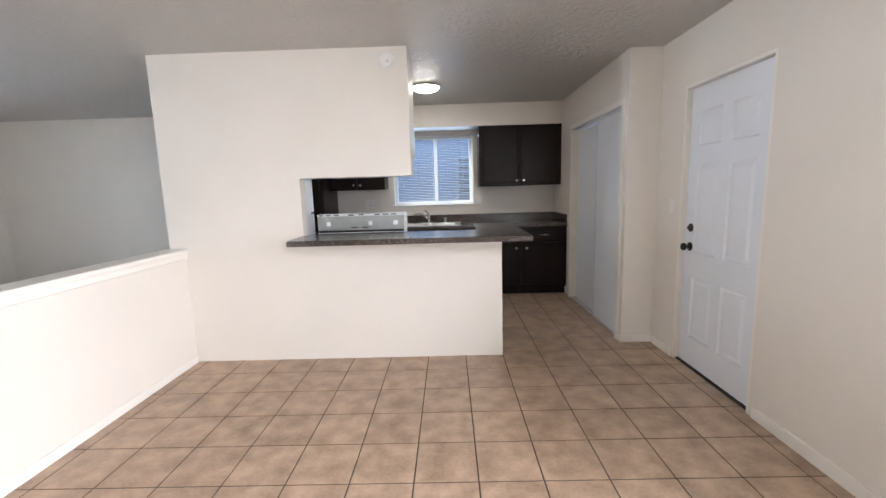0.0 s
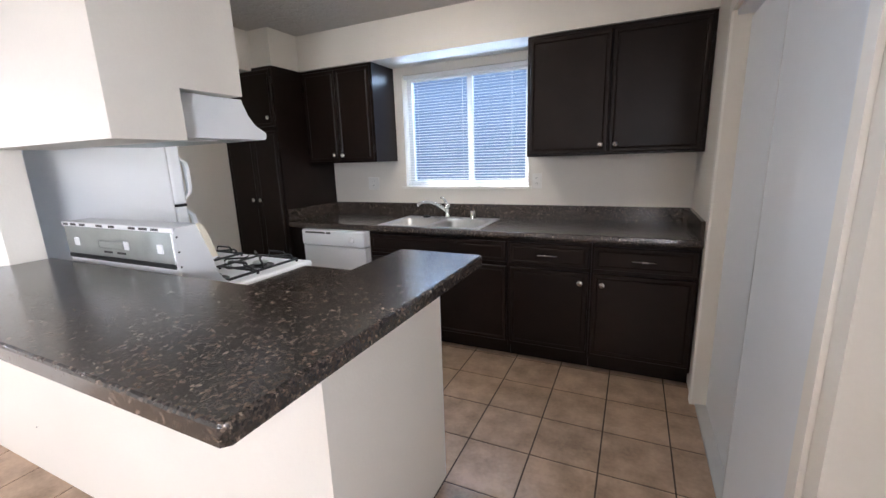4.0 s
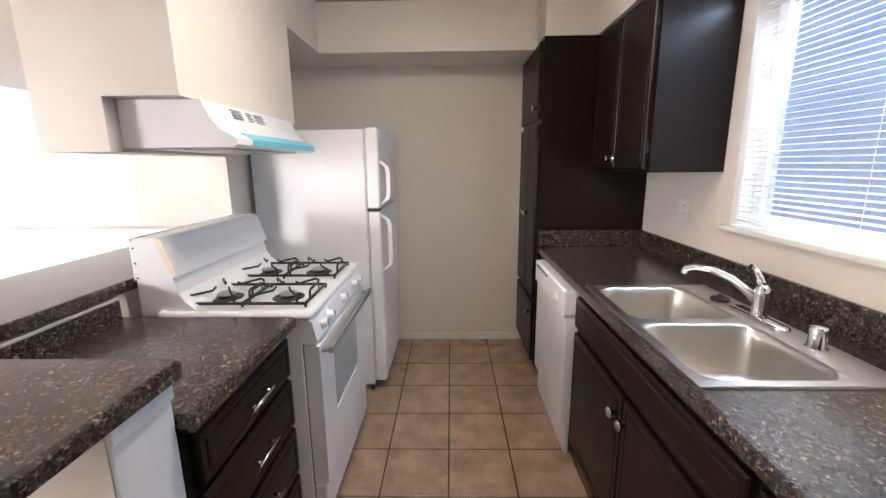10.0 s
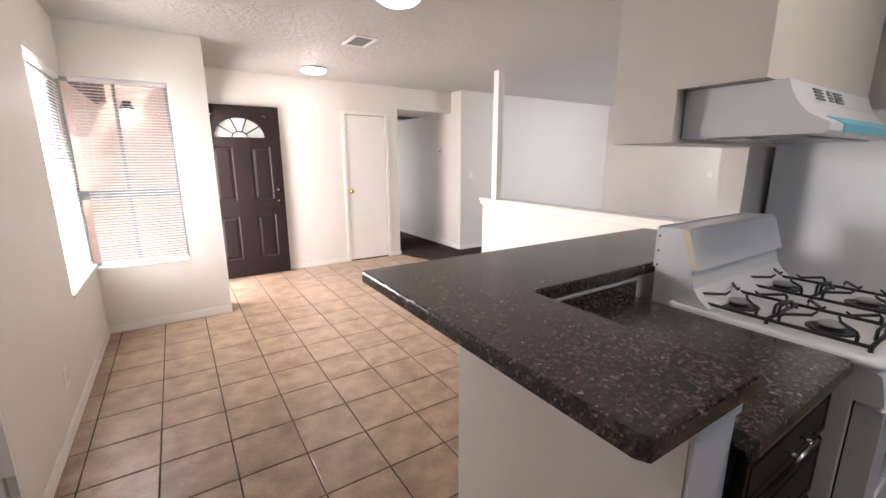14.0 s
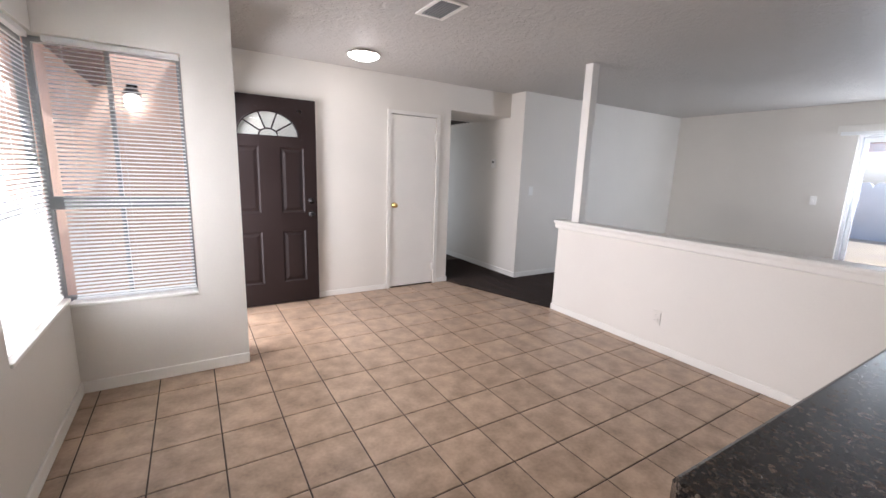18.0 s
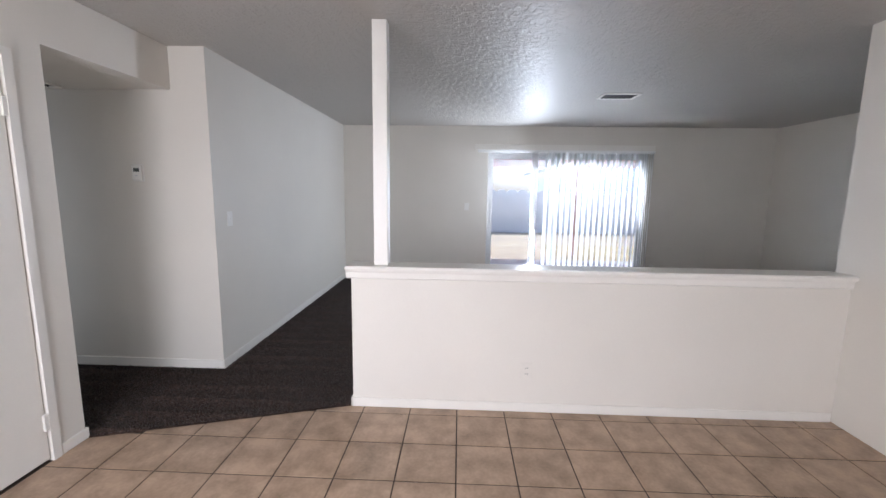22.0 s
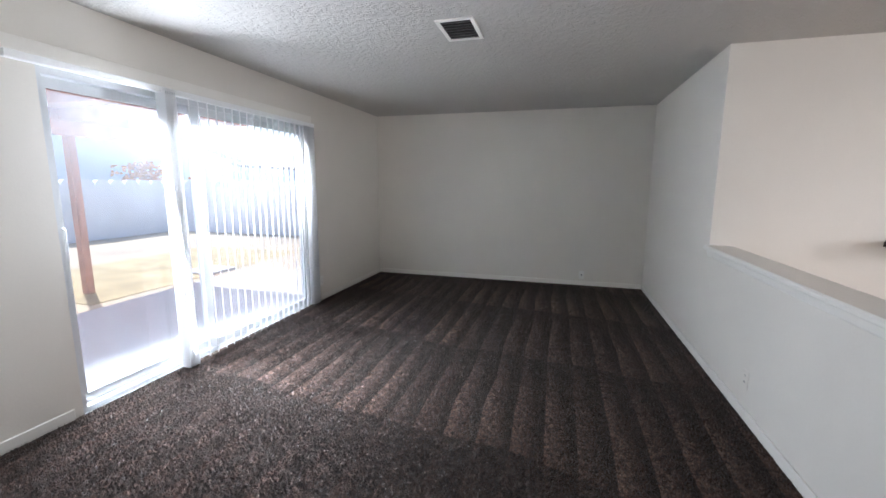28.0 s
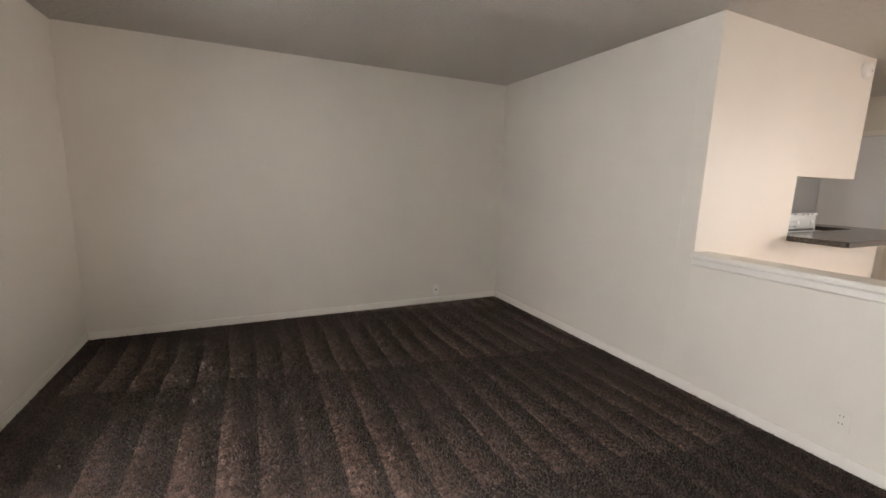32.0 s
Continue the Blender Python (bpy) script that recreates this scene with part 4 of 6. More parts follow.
for f0, f1 in ((0.02, 0.07), (0.10, 0.155), (0.19, 0.25), (0.36, 0.42), (0.48, 0.535), (0.66, 0.72), (0.75, 0.82), (0.85, 0.91)):
    part("slot", bx(SX0 + PW * f0, SX0 + PW * f1, 3.3575, 3.359, 1.1765, 1.1855), BLACK, lip)
part("side_flange", bx(SX1 - 0.0295, SX1 - 0.028, 3.361, 3.3695, 1.037, 1.1715, r=0.001, seg=1), APPL, ra)
for z in (1.045, 1.10, 1.155):
    part("screw", turned(B(), (SX1 - 0.0275, 3.375, z), (1, 0, 0), [(0, 0.004), (0.002, 0.003), (0.0025, 0.001)], 8), BLACK, ra)
for bxx in (-0.64, -0.25):
    for byy in (3.60, 3.85):
        burner = part("burner", turned(B(), (bxx, byy, 0.9185), (0, 0, 1), [(0, 0.062), (0.003, 0.062), (0.004, 0.05), (0.001, 0.048), (0.002, 0.03), (0.012, 0.03), (0.014, 0.022)], 18), BLACK, cook, "", True)
        part("burner_cap", turned(B(), (bxx, byy, 0.9325), (0, 0, 1), [(0, 0.034), (0.006, 0.034), (0.009, 0.028), (0.010, 0.006)], 16), ZINC, burner, "", True)
for gx in (-0.64, -0.25):
    g = part("grate", B(), IRON, ra, "black cast iron double grate")
    b = B()
    x0, x1, y0, y1, z = gx - 0.125, gx + 0.125, 3.488, 3.962, 0.936
    ym = (y0 + y1) / 2
    for a, c in (((x0, y0), (x1, y0)), ((x0, y1), (x1, y1)), ((x0, y0), (x0, y1)), ((x1, y0), (x1, y1)), ((x0, ym), (x1, ym))):
        box(b, min(a[0], c[0]) - 0.005, max(a[0], c[0]) + 0.005, min(a[1], c[1]) - 0.005, max(a[1], c[1]) + 0.005, z - 0.005, z + 0.005, r=0.0015, seg=1)
    for cy, ya, yb in ((3.605, y0, ym), (3.845, ym, y1)):
        for sx in (-1, 1):
            for ye in (ya, yb):
                px, py = gx + sx * 0.125, ye + (0.03 if ye == ya else -0.03)
                dx, dy = gx - px, cy - py
                tube(b, [(px, py, z), (px, py, z + 0.020), (px + dx * 0.06, py + dy * 0.06, z + 0.028), (px + dx * 0.62, py + dy * 0.62, z + 0.026), (px + dx * 0.72, py + dy * 0.72, z + 0.038)], [0.005, 0.005, 0.0052, 0.0048, 0.0035], 6)
        for ye in (ya, yb):
            side = 0.006 if ye == ya else -0.006
            tube(b, [(gx - 0.055, ye + side, z), (gx - 0.052, ye + side, z + 0.024), (gx - 0.045, ye + side, z + 0.030), (gx + 0.045, ye + side, z + 0.030), (gx + 0.052, ye + side, z + 0.024), (gx + 0.055, ye + side, z)], 0.0048, 6)
    for x in (x0, x1):
        for y in (y0, ym, y1):
            tube(b, [(x, y, z), (x, y, 0.9215)], 0.006, 6)
    bmesh.ops.translate(b, verts=b.verts, vec=-ORG[ra.name])
    g.data = finish(b, IRON, True)
cp = B()
prism(cp, [(3.961, 0.80), (3.961, 0.893), (3.99, 0.893), (4.004, 0.885), (4.018, 0.812), (4.012, 0.80)], SX0, SX1, axis="x")
ctrl = part("control_panel", cp, APPL, ra)
for k, x in enumerate((-0.745, -0.655, -0.444, -0.235, -0.145)):
    kn = part("control_knob", turned(B(), (x, 4.008, 0.85), (0, 1, 0.18), [(0, 0.022), (0.006, 0.022), (0.010, 0.018), (0.026, 0.016), (0.028, 0.006)], 16), APPL, ctrl, "white control knob", True)
    part("pointer", bx(x - 0.0025, x + 0.0025, 4.034, 4.0375, 0.842, 0.868), BLACK, kn)
od = part("oven_door", slab(B(), "y", 3.965, 4.022, SX0 + 0.004, SX1 - 0.004, 0.215, 0.79, [(-0.66, -0.23, 0.43, 0.72)]), APPL, ra)
part("window", bx(-0.66, -0.23, 4.006, 4.014, 0.43, 0.72), OVENGLASS, od, "pale reflective oven glass")
hb = B()
tube(hb, [(SX0 + 0.03, 4.022, 0.765), (SX0 + 0.03, 4.058, 0.77)], 0.009, 8)
tube(hb, [(SX1 - 0.03, 4.022, 0.765), (SX1 - 0.03, 4.058, 0.77)], 0.009, 8)
box(hb, SX0 + 0.015, SX1 - 0.015, 4.05, 4.07, 0.758, 0.785, r=0.006)
part("handle", hb, ZINC, od, "grey oven handle")
# Black strip fills the oven door's gap with painted shade.
part("door_gap_strip", bx(SX0 + 0.006, SX1 - 0.006, 3.9605, 3.9645, 0.06, 0.80), BLACK, ra)
part("drawer", bx(SX0 + 0.004, SX1 - 0.004, 3.962, 4.012, 0.055, 0.205, r=0.008), APPL, ra)

# ---- range hood ----
hd = thing("range_hood", (-0.44, 3.6, 1.50), "white under-cabinet range hood with blue protective tape", "range hood")
HX_0, HX_1 = -0.83, -0.06
hp = [(3.425, 1.652), (3.425, 1.500), (3.795, 1.500), (3.805, 1.508), (3.805, 1.528), (3.795, 1.534), (3.755, 1.556), (3.725, 1.592), (3.705, 1.635), (3.70, 1.652)]
b = prism(B(), hp, HX_0, HX_1, axis="x")
hood = part("shell", b, APPL, hd)
part("filter", bx(HX_0 + 0.08, HX_1 - 0.08, 3.47, 3.74, 1.494, 1.4995), ZINC, hd, "grey mesh filter")
part("lamp_lens", bx(-0.18, -0.10, 3.50, 3.60, 1.4925, 1.4995, r=0.002, seg=1), APPL_G, hd)
part("tape", prism(B(), [(3.8055, 1.506), (3.8075, 1.506), (3.8075, 1.529), (3.797, 1.5365), (3.765, 1.553), (3.764, 1.551), (3.7955, 1.534), (3.8055, 1.5275)], HX_0 - 0.001, -0.17, axis="x"), TAPE, hd, "blue protective film")
for gx0, n in ((-0.48, 6), (-0.38, 3), (-0.30, 6)):
    for k in range(4):
        part("vent_slot", prism(B(), [(3.7125 - 0.004 * k, 1.607 + k * 0.0095), (3.722 - 0.004 * k, 1.607 + k * 0.0095), (3.721 - 0.004 * k, 1.611 + k * 0.0095), (3.7115 - 0.004 * k, 1.611 + k * 0.0095)], gx0, gx0 + n * 0.012, axis="x"), DARKALU, hood)

# ---- refrigerator ----
fr = thing("refrigerator", (-1.445, 3.7, 0), "white top-freezer refrigerator against the partition", "refrigerator")
FX0, FX1 = -1.80, -1.088
part("body", bx(FX0, FX1, 3.345, 4.008, 0.045, 1.635, r=0.008), APPL, fr)
for nm, z0, z1 in (("freezer_door", 1.182, 1.645), ("fridge_door", 0.075, 1.166)):
    d = part(nm, bx(FX0 - 0.002, FX1 + 0.002, 4.016, 4.088, z0, z1, r=0.014, seg=3), APPL, fr)
    hz0, hz1 = (1.205, 1.46) if z0 > 1 else (0.80, 1.145)
    hx = FX1 - 0.035
    hb = B()
    loft(hb, [[(hx + dx, y + dy, z) for dx, dy in ((-0.012, -0.012), (0.012, -0.012), (0.012, 0.012), (-0.012, 0.012))] for y, z in ((4.086, hz0), (4.130, hz0 + 0.035), (4.138, hz0 + 0.07), (4.138, hz1 - 0.07), (4.130, hz1 - 0.035), (4.086, hz1))])
    part("handle", hb, APPL, d, "white loop handle")
part("gasket", bx(FX0 + 0.005, FX1 - 0.005, 4.0085, 4.0155, 0.08, 1.64), APPL_G, fr)
part("hinge_cover", bx(FX1 - 0.07, FX1 + 0.0025, 4.012, 4.085, 1.1665, 1.1815, r=0.002, seg=1), BLACK, fr)
part("toe_grille", bx(FX0 + 0.01, FX1 - 0.01, 3.98, 4.0, 0.0, 0.07), BLACK, fr)
part("foot", bx(FX0 + 0.02, FX1 - 0.02, 3.38, 3.42, 0.0, 0.0445), BLACK, fr)


# ---- windows and blinds ----
def mini_blind(name, along, a0, a1, p, z0, z1, label, pitch=0.0225, tilt=18, w=0.024):
    """A slatted blind across x or y at the place p."""
    at = ((a0 + a1) / 2, p, z0) if along == "x" else (p, (a0 + a1) / 2, z0)
    th = thing(name, at, label, "blind")

    def b3(u0, u1, d0, d1, za, zb, r=0.0):
        return bx(u0, u1, p + d0, p + d1, za, zb, r=r, seg=1) if along == "x" else bx(p + d0, p + d1, u0, u1, za, zb, r=r, seg=1)

    part("headrail", b3(a0, a1, -0.016, 0.016, z1 - 0.03, z1, 0.002), BLIND, th)
    part("bottom_rail", b3(a0, a1, -0.013, 0.013, z0, z0 + 0.014, 0.003), BLIND, th)
    n = int((z1 - 0.036 - z0 - 0.02) / pitch)
    c, s = math.cos(radians(tilt)), math.sin(radians(tilt))
    first = None
    for k in range(n):
        z = z0 + 0.026 + k * pitch
        if first is None:
            b = B()
            rows = []
            for q in (-1, -0.4, 0.4, 1):
                d, h = q * w / 2, 0.0018 * (1 - q * q)
                dd, zz = d * c - h * s, d * s + h * c
                rows.append([(a0 + 0.004, p + dd, z + zz), (a1 - 0.004, p + dd, z + zz)] if along == "x" else [(p + dd, a0 + 0.004, z + zz), (p + dd, a1 - 0.004, z + zz)])
            loft(b, rows, close=False)
            bmesh.ops.solidify(b, geom=b.faces[:], thickness=0.0006)
            first = part("slat", b, BLIND, th)
            zf = z
        else:
            o = first.copy()
            scene.collection.objects.link(o)
            o.location.z += z - zf
    for f in (0.12, 0.5, 0.88):
        u = a0 + (a1 - a0) * f
        part("ladder_cord", b3(u - 0.001, u + 0.001, -0.013, -0.0115, z0 + 0.014, z1 - 0.03), BLIND, th)
    return th


kw = thing("window_1", (0.07, KN + 0.1, 1.165), "white vinyl sliding window over the sink", "window", "", "structure")
WX0, WX1, WZ0, WZ1 = -0.48, 0.62, 1.165, 2.10
part("window_frame", slab(B(), "y", KN + 0.085, KN + 0.135, WX0 + 0.001, WX1 - 0.001, WZ0 + 0.001, WZ1 - 0.001, [(WX0 + 0.045, 0.085, WZ0 + 0.045, WZ1 - 0.045), (0.13, WX1 - 0.045, WZ0 + 0.045, WZ1 - 0.045)]), VINYL, kw)
part("pane", bx(WX0 + 0.045, 0.085, KN + 0.108, KN + 0.112, WZ0 + 0.045, WZ1 - 0.045), DIMMED, kw).visible_shadow = False
part("pane", bx(0.13, WX1 - 0.045, KN + 0.108, KN + 0.112, WZ0 + 0.045, WZ1 - 0.045), DIMMED, kw).visible_shadow = False
structure("window_sill", bx(WX0 - 0.03, WX1 + 0.03, KN - 0.03, KN + 0.084, WZ0 - 0.022, WZ0 + 0.0005, r=0.004), TRIM, "white window sill ledge", "sill")
mini_blind("kitchen_blind", "x", WX0 + 0.008, WX1 - 0.008, KN + 0.03, WZ0 + 0.012, WZ1 - 0.004, "white lowered mini blind with open slats over the sink", tilt=10)

cw = thing("window_2", (1.7, SY - 0.12, 0.56), "dark-framed corner window beside the entry", "window", "", "structure")
MZ = 1.175
part("window_frame", slab(B(), "y", SY - 0.135, SY - 0.095, 1.366, 2.075, 0.561, 2.049, [(1.39, 1.716, 0.59, MZ - 0.058), (1.738, 2.045, 0.59, MZ - 0.058), (1.39, 1.716, MZ + 0.015, 2.02), (1.738, 2.045, MZ + 0.015, 2.02)]), DARKALU, cw)
for x0, x1 in ((1.395, 1.71), (1.738, 2.045)):
    for z0, z1 in ((0.59, MZ - 0.058), (MZ + 0.015, 2.02)):
        part("pane", bx(x0, x1, SY - 0.117, SY - 0.113, z0, z1), GLASS, cw).visible_shadow = False
cw2 = thing("window_3", (E + 0.1, 0.4, 0.60), "dark-framed side of the corner window", "window", "", "structure")
part("window_frame", slab(B(), "x", E + 0.065, E + 0.105, SY - 0.094, 0.909, 0.601, 2.049, [(SY - 0.06, 0.42, 0.635, MZ - 0.058), (0.455, 0.875, 0.635, MZ - 0.058), (SY - 0.06, 0.42, MZ + 0.015, 2.02), (0.455, 0.875, MZ + 0.015, 2.02)]), DARKALU, cw2)
for y0, y1 in ((SY - 0.06, 0.42), (0.455, 0.875)):
    for z0, z1 in ((0.635, MZ - 0.058), (MZ + 0.015, 2.02)):
        part("pane", bx(E + 0.083, E + 0.087, y0, y1, z0, z1), GLASS, cw2).visible_shadow = False
structure("window_sill", bx(1.366, E - 0.001, SY - 0.094, SY + 0.012, 0.552, 0.572, r=0.004), TRIM, "white sill of the corner window", "sill")
structure("window_sill", bx(E - 0.012, E + 0.064, SY + 0.013, 0.909, 0.592, 0.612, r=0.004), TRIM, "white sill of the corner window", "sill")
mini_blind("corner_blind", "x", 1.372, 1.985, SY - 0.03, 0.585, 2.045, "white mini blind lowered in the corner window", tilt=-20)
mini_blind("corner_blind", "y", SY + 0.02, 0.903, E + 0.028, 0.618, 2.045, "white mini blind in the side of the corner window", tilt=20)


# ---- doors ----
def panel_leaf(name, axis, a0, a1, u0, u1, z0, z1, panels, material, label, category="door"):
    """A moulded door leaf across an axis (thickness a0 to a1, seen from the side a0), with raised panels."""
    at = {"x": ((a0 + a1) / 2, (u0 + u1) / 2, z0), "y": ((u0 + u1) / 2, (a0 + a1) / 2, z0)}[axis]
    d = thing(name, at, label, category, "", "structure")
    s = 1 if a1 > a0 else -1
    part("leaf", slab(B(), axis, a0, a1 - s * 0.012, u0, u1, z0, z1, [tuple(p) for p in panels]), material, d)
    part("core", slab(B(), axis, a1 - s * 0.0118, a1, u0, u1, z0, z1), material, d)
    for (p0, p1, q0, q1) in panels:
        b = B()
        loops = []
        for dd, h in ((0.0, 0.0), (0.012, 0.010), (0.020, 0.010), (0.045, 0.003), (0.05, 0.003)):
            a = a0 + s * h
            cs = [(p0 + dd, q0 + dd), (p1 - dd, q0 + dd), (p1 - dd, q1 - dd), (p0 + dd, q1 - dd)]
            loops.append([(a, u, v) if axis == "x" else (u, a, v) for u, v in cs])
        rows = [[b.verts.new(c) for c in lp] for lp in loops]
        for r0, r1 in zip(rows, rows[1:]):
            for i in range(4):
                b.faces.new([r0[i], r0[(i + 1) % 4], r1[(i + 1) % 4], r1[i]])
        b.faces.new(rows[-1])
        bmesh.ops.recalc_face_normals(b, faces=b.faces)
        part("panel", b, material, d)
    return d


def lockset(d, x, y, z, out, material, dead=None):
    o = Vector(out)
    part("door_knob", turned(B(), (x, y, z), out, [(0, 0.032), (0.006, 0.032), (0.009, 0.014), (0.03, 0.012), (0.036, 0.024), (0.046, 0.029), (0.058, 0.026), (0.064, 0.012)], 20), material, d, "", True)
    if dead:
        part("deadbolt", turned(B(), (x, y, dead), out, [(0, 0.030), (0.008, 0.030), (0.012, 0.022), (0.016, 0.010), (0.028, 0.008), (0.029, 0.003)], 20), material, d, "", True)


# white six-panel door in the east wall
GY0, GY1, GX = 2.262, 3.048, 2.052
w = (GY1 - GY0)
cols = [(GY0 + 0.11, GY0 + w / 2 - 0.045), (GY0 + w / 2 + 0.045, GY1 - 0.11)]
pans = [(c0, c1, z0, z1) for c0, c1 in cols for z0, z1 in ((0.22, 0.68), (0.86, 1.50), (1.62, 1.86))]
gd = panel_leaf("door_1", "x", GX, GX + 0.044, GY0, GY1, 0.012, 2.028, pans, DOORWHITE, "closed white six-panel door with black knob and deadbolt")
lockset(gd, GX, 2.975, 0.90, (-1, 0, 0), BRONZE, 1.04)
for z in (0.26, 1.04, 1.82):
    part("hinge", turned(B(), (GX - 0.004, GY0 - 0.006, z - 0.045), (0, 0, 1), [(0, 0.007), (0.09, 0.007), (0.092, 0.004)], 8), NICKEL, gd)
    part("hinge_leaf", bx(GX - 0.034, GX - 0.002, 2.2562, 2.2585, z - 0.045, z + 0.045, r=0.0008, seg=1), NICKEL, gd)
structure("door_jamb", slab(B(), "x", E + 0.001, E + 0.149, 2.2355, 3.0745, 0.0, 2.0545, [(2.256, 3.054, -1, 2.034)]), TRIM, "white painted door jamb", "door frame")
structure("door_stop", slab(B(), "x", GX + 0.046, GX + 0.06, 2.2565, 3.0535, 0.0, 2.0335, [(2.275, 3.035, -1, 2.02)]), TRIM, "white door stop strip", "door frame")
structure("threshold", bx(GX - 0.02, 2.163, 2.257, 3.053, 0.0005, 0.010), DARKIN, "dark metal door threshold", "threshold")
structure("wall_garage", bx(2.45, 2.5, 2.0, 3.3, 0, CZ), WALL, "plain wall behind the panelled door")

# pantry sliding doors
ps = thing("door_2", (PX + 0.05, 4.2, 0), "pair of white sliding pantry doors", "sliding door", "", "structure")
part("door_panel", bx(PX + 0.022, PX + 0.05, 3.525, 4.16, 0.012, 1.995, r=0.002, seg=1), DOORWHITE, ps)
part("door_panel", bx(PX + 0.068, PX + 0.092, 4.10, 4.915, 0.012, 1.985, r=0.002, seg=1), DOORWHITE, ps)
part("edge_trim", bx(PX + 0.0205, PX + 0.0515, 4.1605, 4.167, 0.012, 1.995), ALU, ps)
part("top_track", bx(PX + 0.012, PX + 0.095, 3.521, 4.919, 1.998, 2.0195), ALU, ps)
part("floor_track", bx(PX + 0.015, PX + 0.09, 3.521, 4.919, 0.0005, 0.009), ALU, ps)
structure("pantry_casing", slab(B(), "x", PX - 0.012, PX - 0.0005, 3.472, 4.968, 0.0, 2.068, [(3.522, 4.918, -1, 2.018)]), TRIM, "white flat casing round the pantry doors", "trim")
structure("pantry_back", bx(2.4, 2.45, 3.4, 5.7, 0, CZ), WALL, "plain back wall of the pantry")

# closet door
cd = thing("door_3", (-0.905, ES, 0), "closed white flush closet door with a brass knob", "door", "", "structure")
part("leaf", bx(-1.199, -0.611, ES - 0.042, ES - 0.004, 0.014, 2.022, r=0.002, seg=1), TRIM, cd)
lockset(cd, -0.655, ES - 0.004, 1.0, (0, 1, 0), BRASS)
for z in (0.22, 1.80):
    part("hinge", bx(-1.206, -1.18, ES - 0.003, ES + 0.012, z - 0.045, z + 0.045, r=0.003, seg=1), TRIM, cd)
structure("closet_casing", slab(B(), "y", ES + 0.0005, ES + 0.014, -1.248, -0.562, 0.0, 2.068, [(-1.204, -0.606, -1, 2.029)]), TRIM, "white casing round the closet door", "trim")
# Near-black sheet stands in for the shade round the closet leaf.
structure("closet_shade_sheet", bx(-1.204, -0.606, ES - 0.06, ES - 0.05, 0.0, 2.03), DARKIN, "near-black sheet in place of the shade behind the closet door", "trim")

# front door, standing open against the entry's south wall
DX0, DX1, DY = 0.252, 1.142, -1.262
ed_p = [(0.375, 0.60, 0.235, 0.765), (0.79, 1.015, 0.235, 0.765), (0.375, 0.60, 0.95, 1.585), (0.79, 1.015, 0.95, 1.585)]
ed = thing("door_4", ((DX0 + DX1) / 2, DY, 0.0), "open dark brown front door with a fanlight", "door", "", "structure")
FX, FZ, FA, FB = (DX0 + DX1) / 2, 1.69, 0.275, 0.225
fan_hole = (FX - FA - 0.03, FX + FA + 0.03, FZ - 0.03, FZ + FB + 0.03)
part("leaf", slab(B(), "y", DY - 0.044, DY, DX0, DX1, 0.012, 2.048, [tuple(p) for p in ed_p] + [fan_hole]), DOORBROWN, ed)
for (p0, p1, q0, q1) in ed_p:
    b = B()
    loops = []
    for dd, h in ((0.0, 0.0), (0.014, 0.012), (0.024, 0.012), (0.05, 0.003), (0.055, 0.003)):
        loops.append([(p0 + dd, DY - h, q0 + dd), (p1 - dd, DY - h, q0 + dd), (p1 - dd, DY - h, q1 - dd), (p0 + dd, DY - h, q1 - dd)])
    loops.insert(0, [(p0, DY - 0.04, q0), (p1, DY - 0.04, q0), (p1, DY - 0.04, q1), (p0, DY - 0.04, q1)])
    loft(b, loops)
    part("panel", b, DOORBROWN, ed)
# arched surround of the fanlight
b = B()
n = 20
arc = [(FX + FA * math.cos(math.pi * k / n), FZ + FB * math.sin(math.pi * k / n)) for k in range(n + 1)]
rim = []
for k in range(n + 1):
    c, s = math.cos(math.pi * k / n), math.sin(math.pi * k / n)
    f = min((FA + 0.03) / max(abs(c), 1e-6), (FB + 0.03) / max(s, 1e-6))
    rim.append((FX + c * f, FZ + s * f))
for y0, y1 in ((DY - 0.043, DY - 0.001),):
    va = [[b.verts.new((x, y, z)) for x, z in ring] for y in (y0, y1) for ring in (arc, rim)]
    for k in range(n):
        for r0, r1 in ((va[0], va[1]), (va[2], va[3]), (va[0], va[2])):
            b.faces.new([r0[k], r0[k + 1], r1[k + 1], r1[k]])
box(b, FX - FA - 0.03, FX + FA + 0.03, DY - 0.043, DY - 0.001, FZ - 0.03, FZ)
bmesh.ops.recalc_face_normals(b, faces=b.faces)
part("arch_fill", b, DOORBROWN, ed)
fan = part("fanlight", prism(B(), arc, DY - 0.024, DY - 0.020, axis="y"), GLASS, ed, "arched glass fanlight")
fan.visible_shadow = False
tube_b = B()
tube(tube_b, [(x, DY - 0.002, z) for x, z in arc], 0.010, 6)
part("arch_moulding", tube_b, DOORBROWN, fan)
for k in (1, 2, 3, 4):
    a = math.pi * k / 5
    p0 = (FX + 0.085 * math.cos(a), DY - 0.010, FZ + 0.065 * math.sin(a))
    part("muntin", tube(B(), [p0, (FX + FA * math.cos(a), DY - 0.010, FZ + FB * math.sin(a))], 0.008, 6), DOORBROWN, fan)
part("hub", tube(B(), [(FX + 0.085 * math.cos(math.pi * k / 10), DY - 0.010, FZ + 0.065 * math.sin(math.pi * k / 10)) for k in range(11)], 0.008, 6), DOORBROWN, fan)
lockset(ed, 0.312, DY, 0.93, (0, 1, 0), BRONZE, 1.065)
part("latch_plate", bx(DX0 - 0.0015, DX0, DY - 0.034, DY - 0.010, 0.89, 0.97), BRASS, ed)
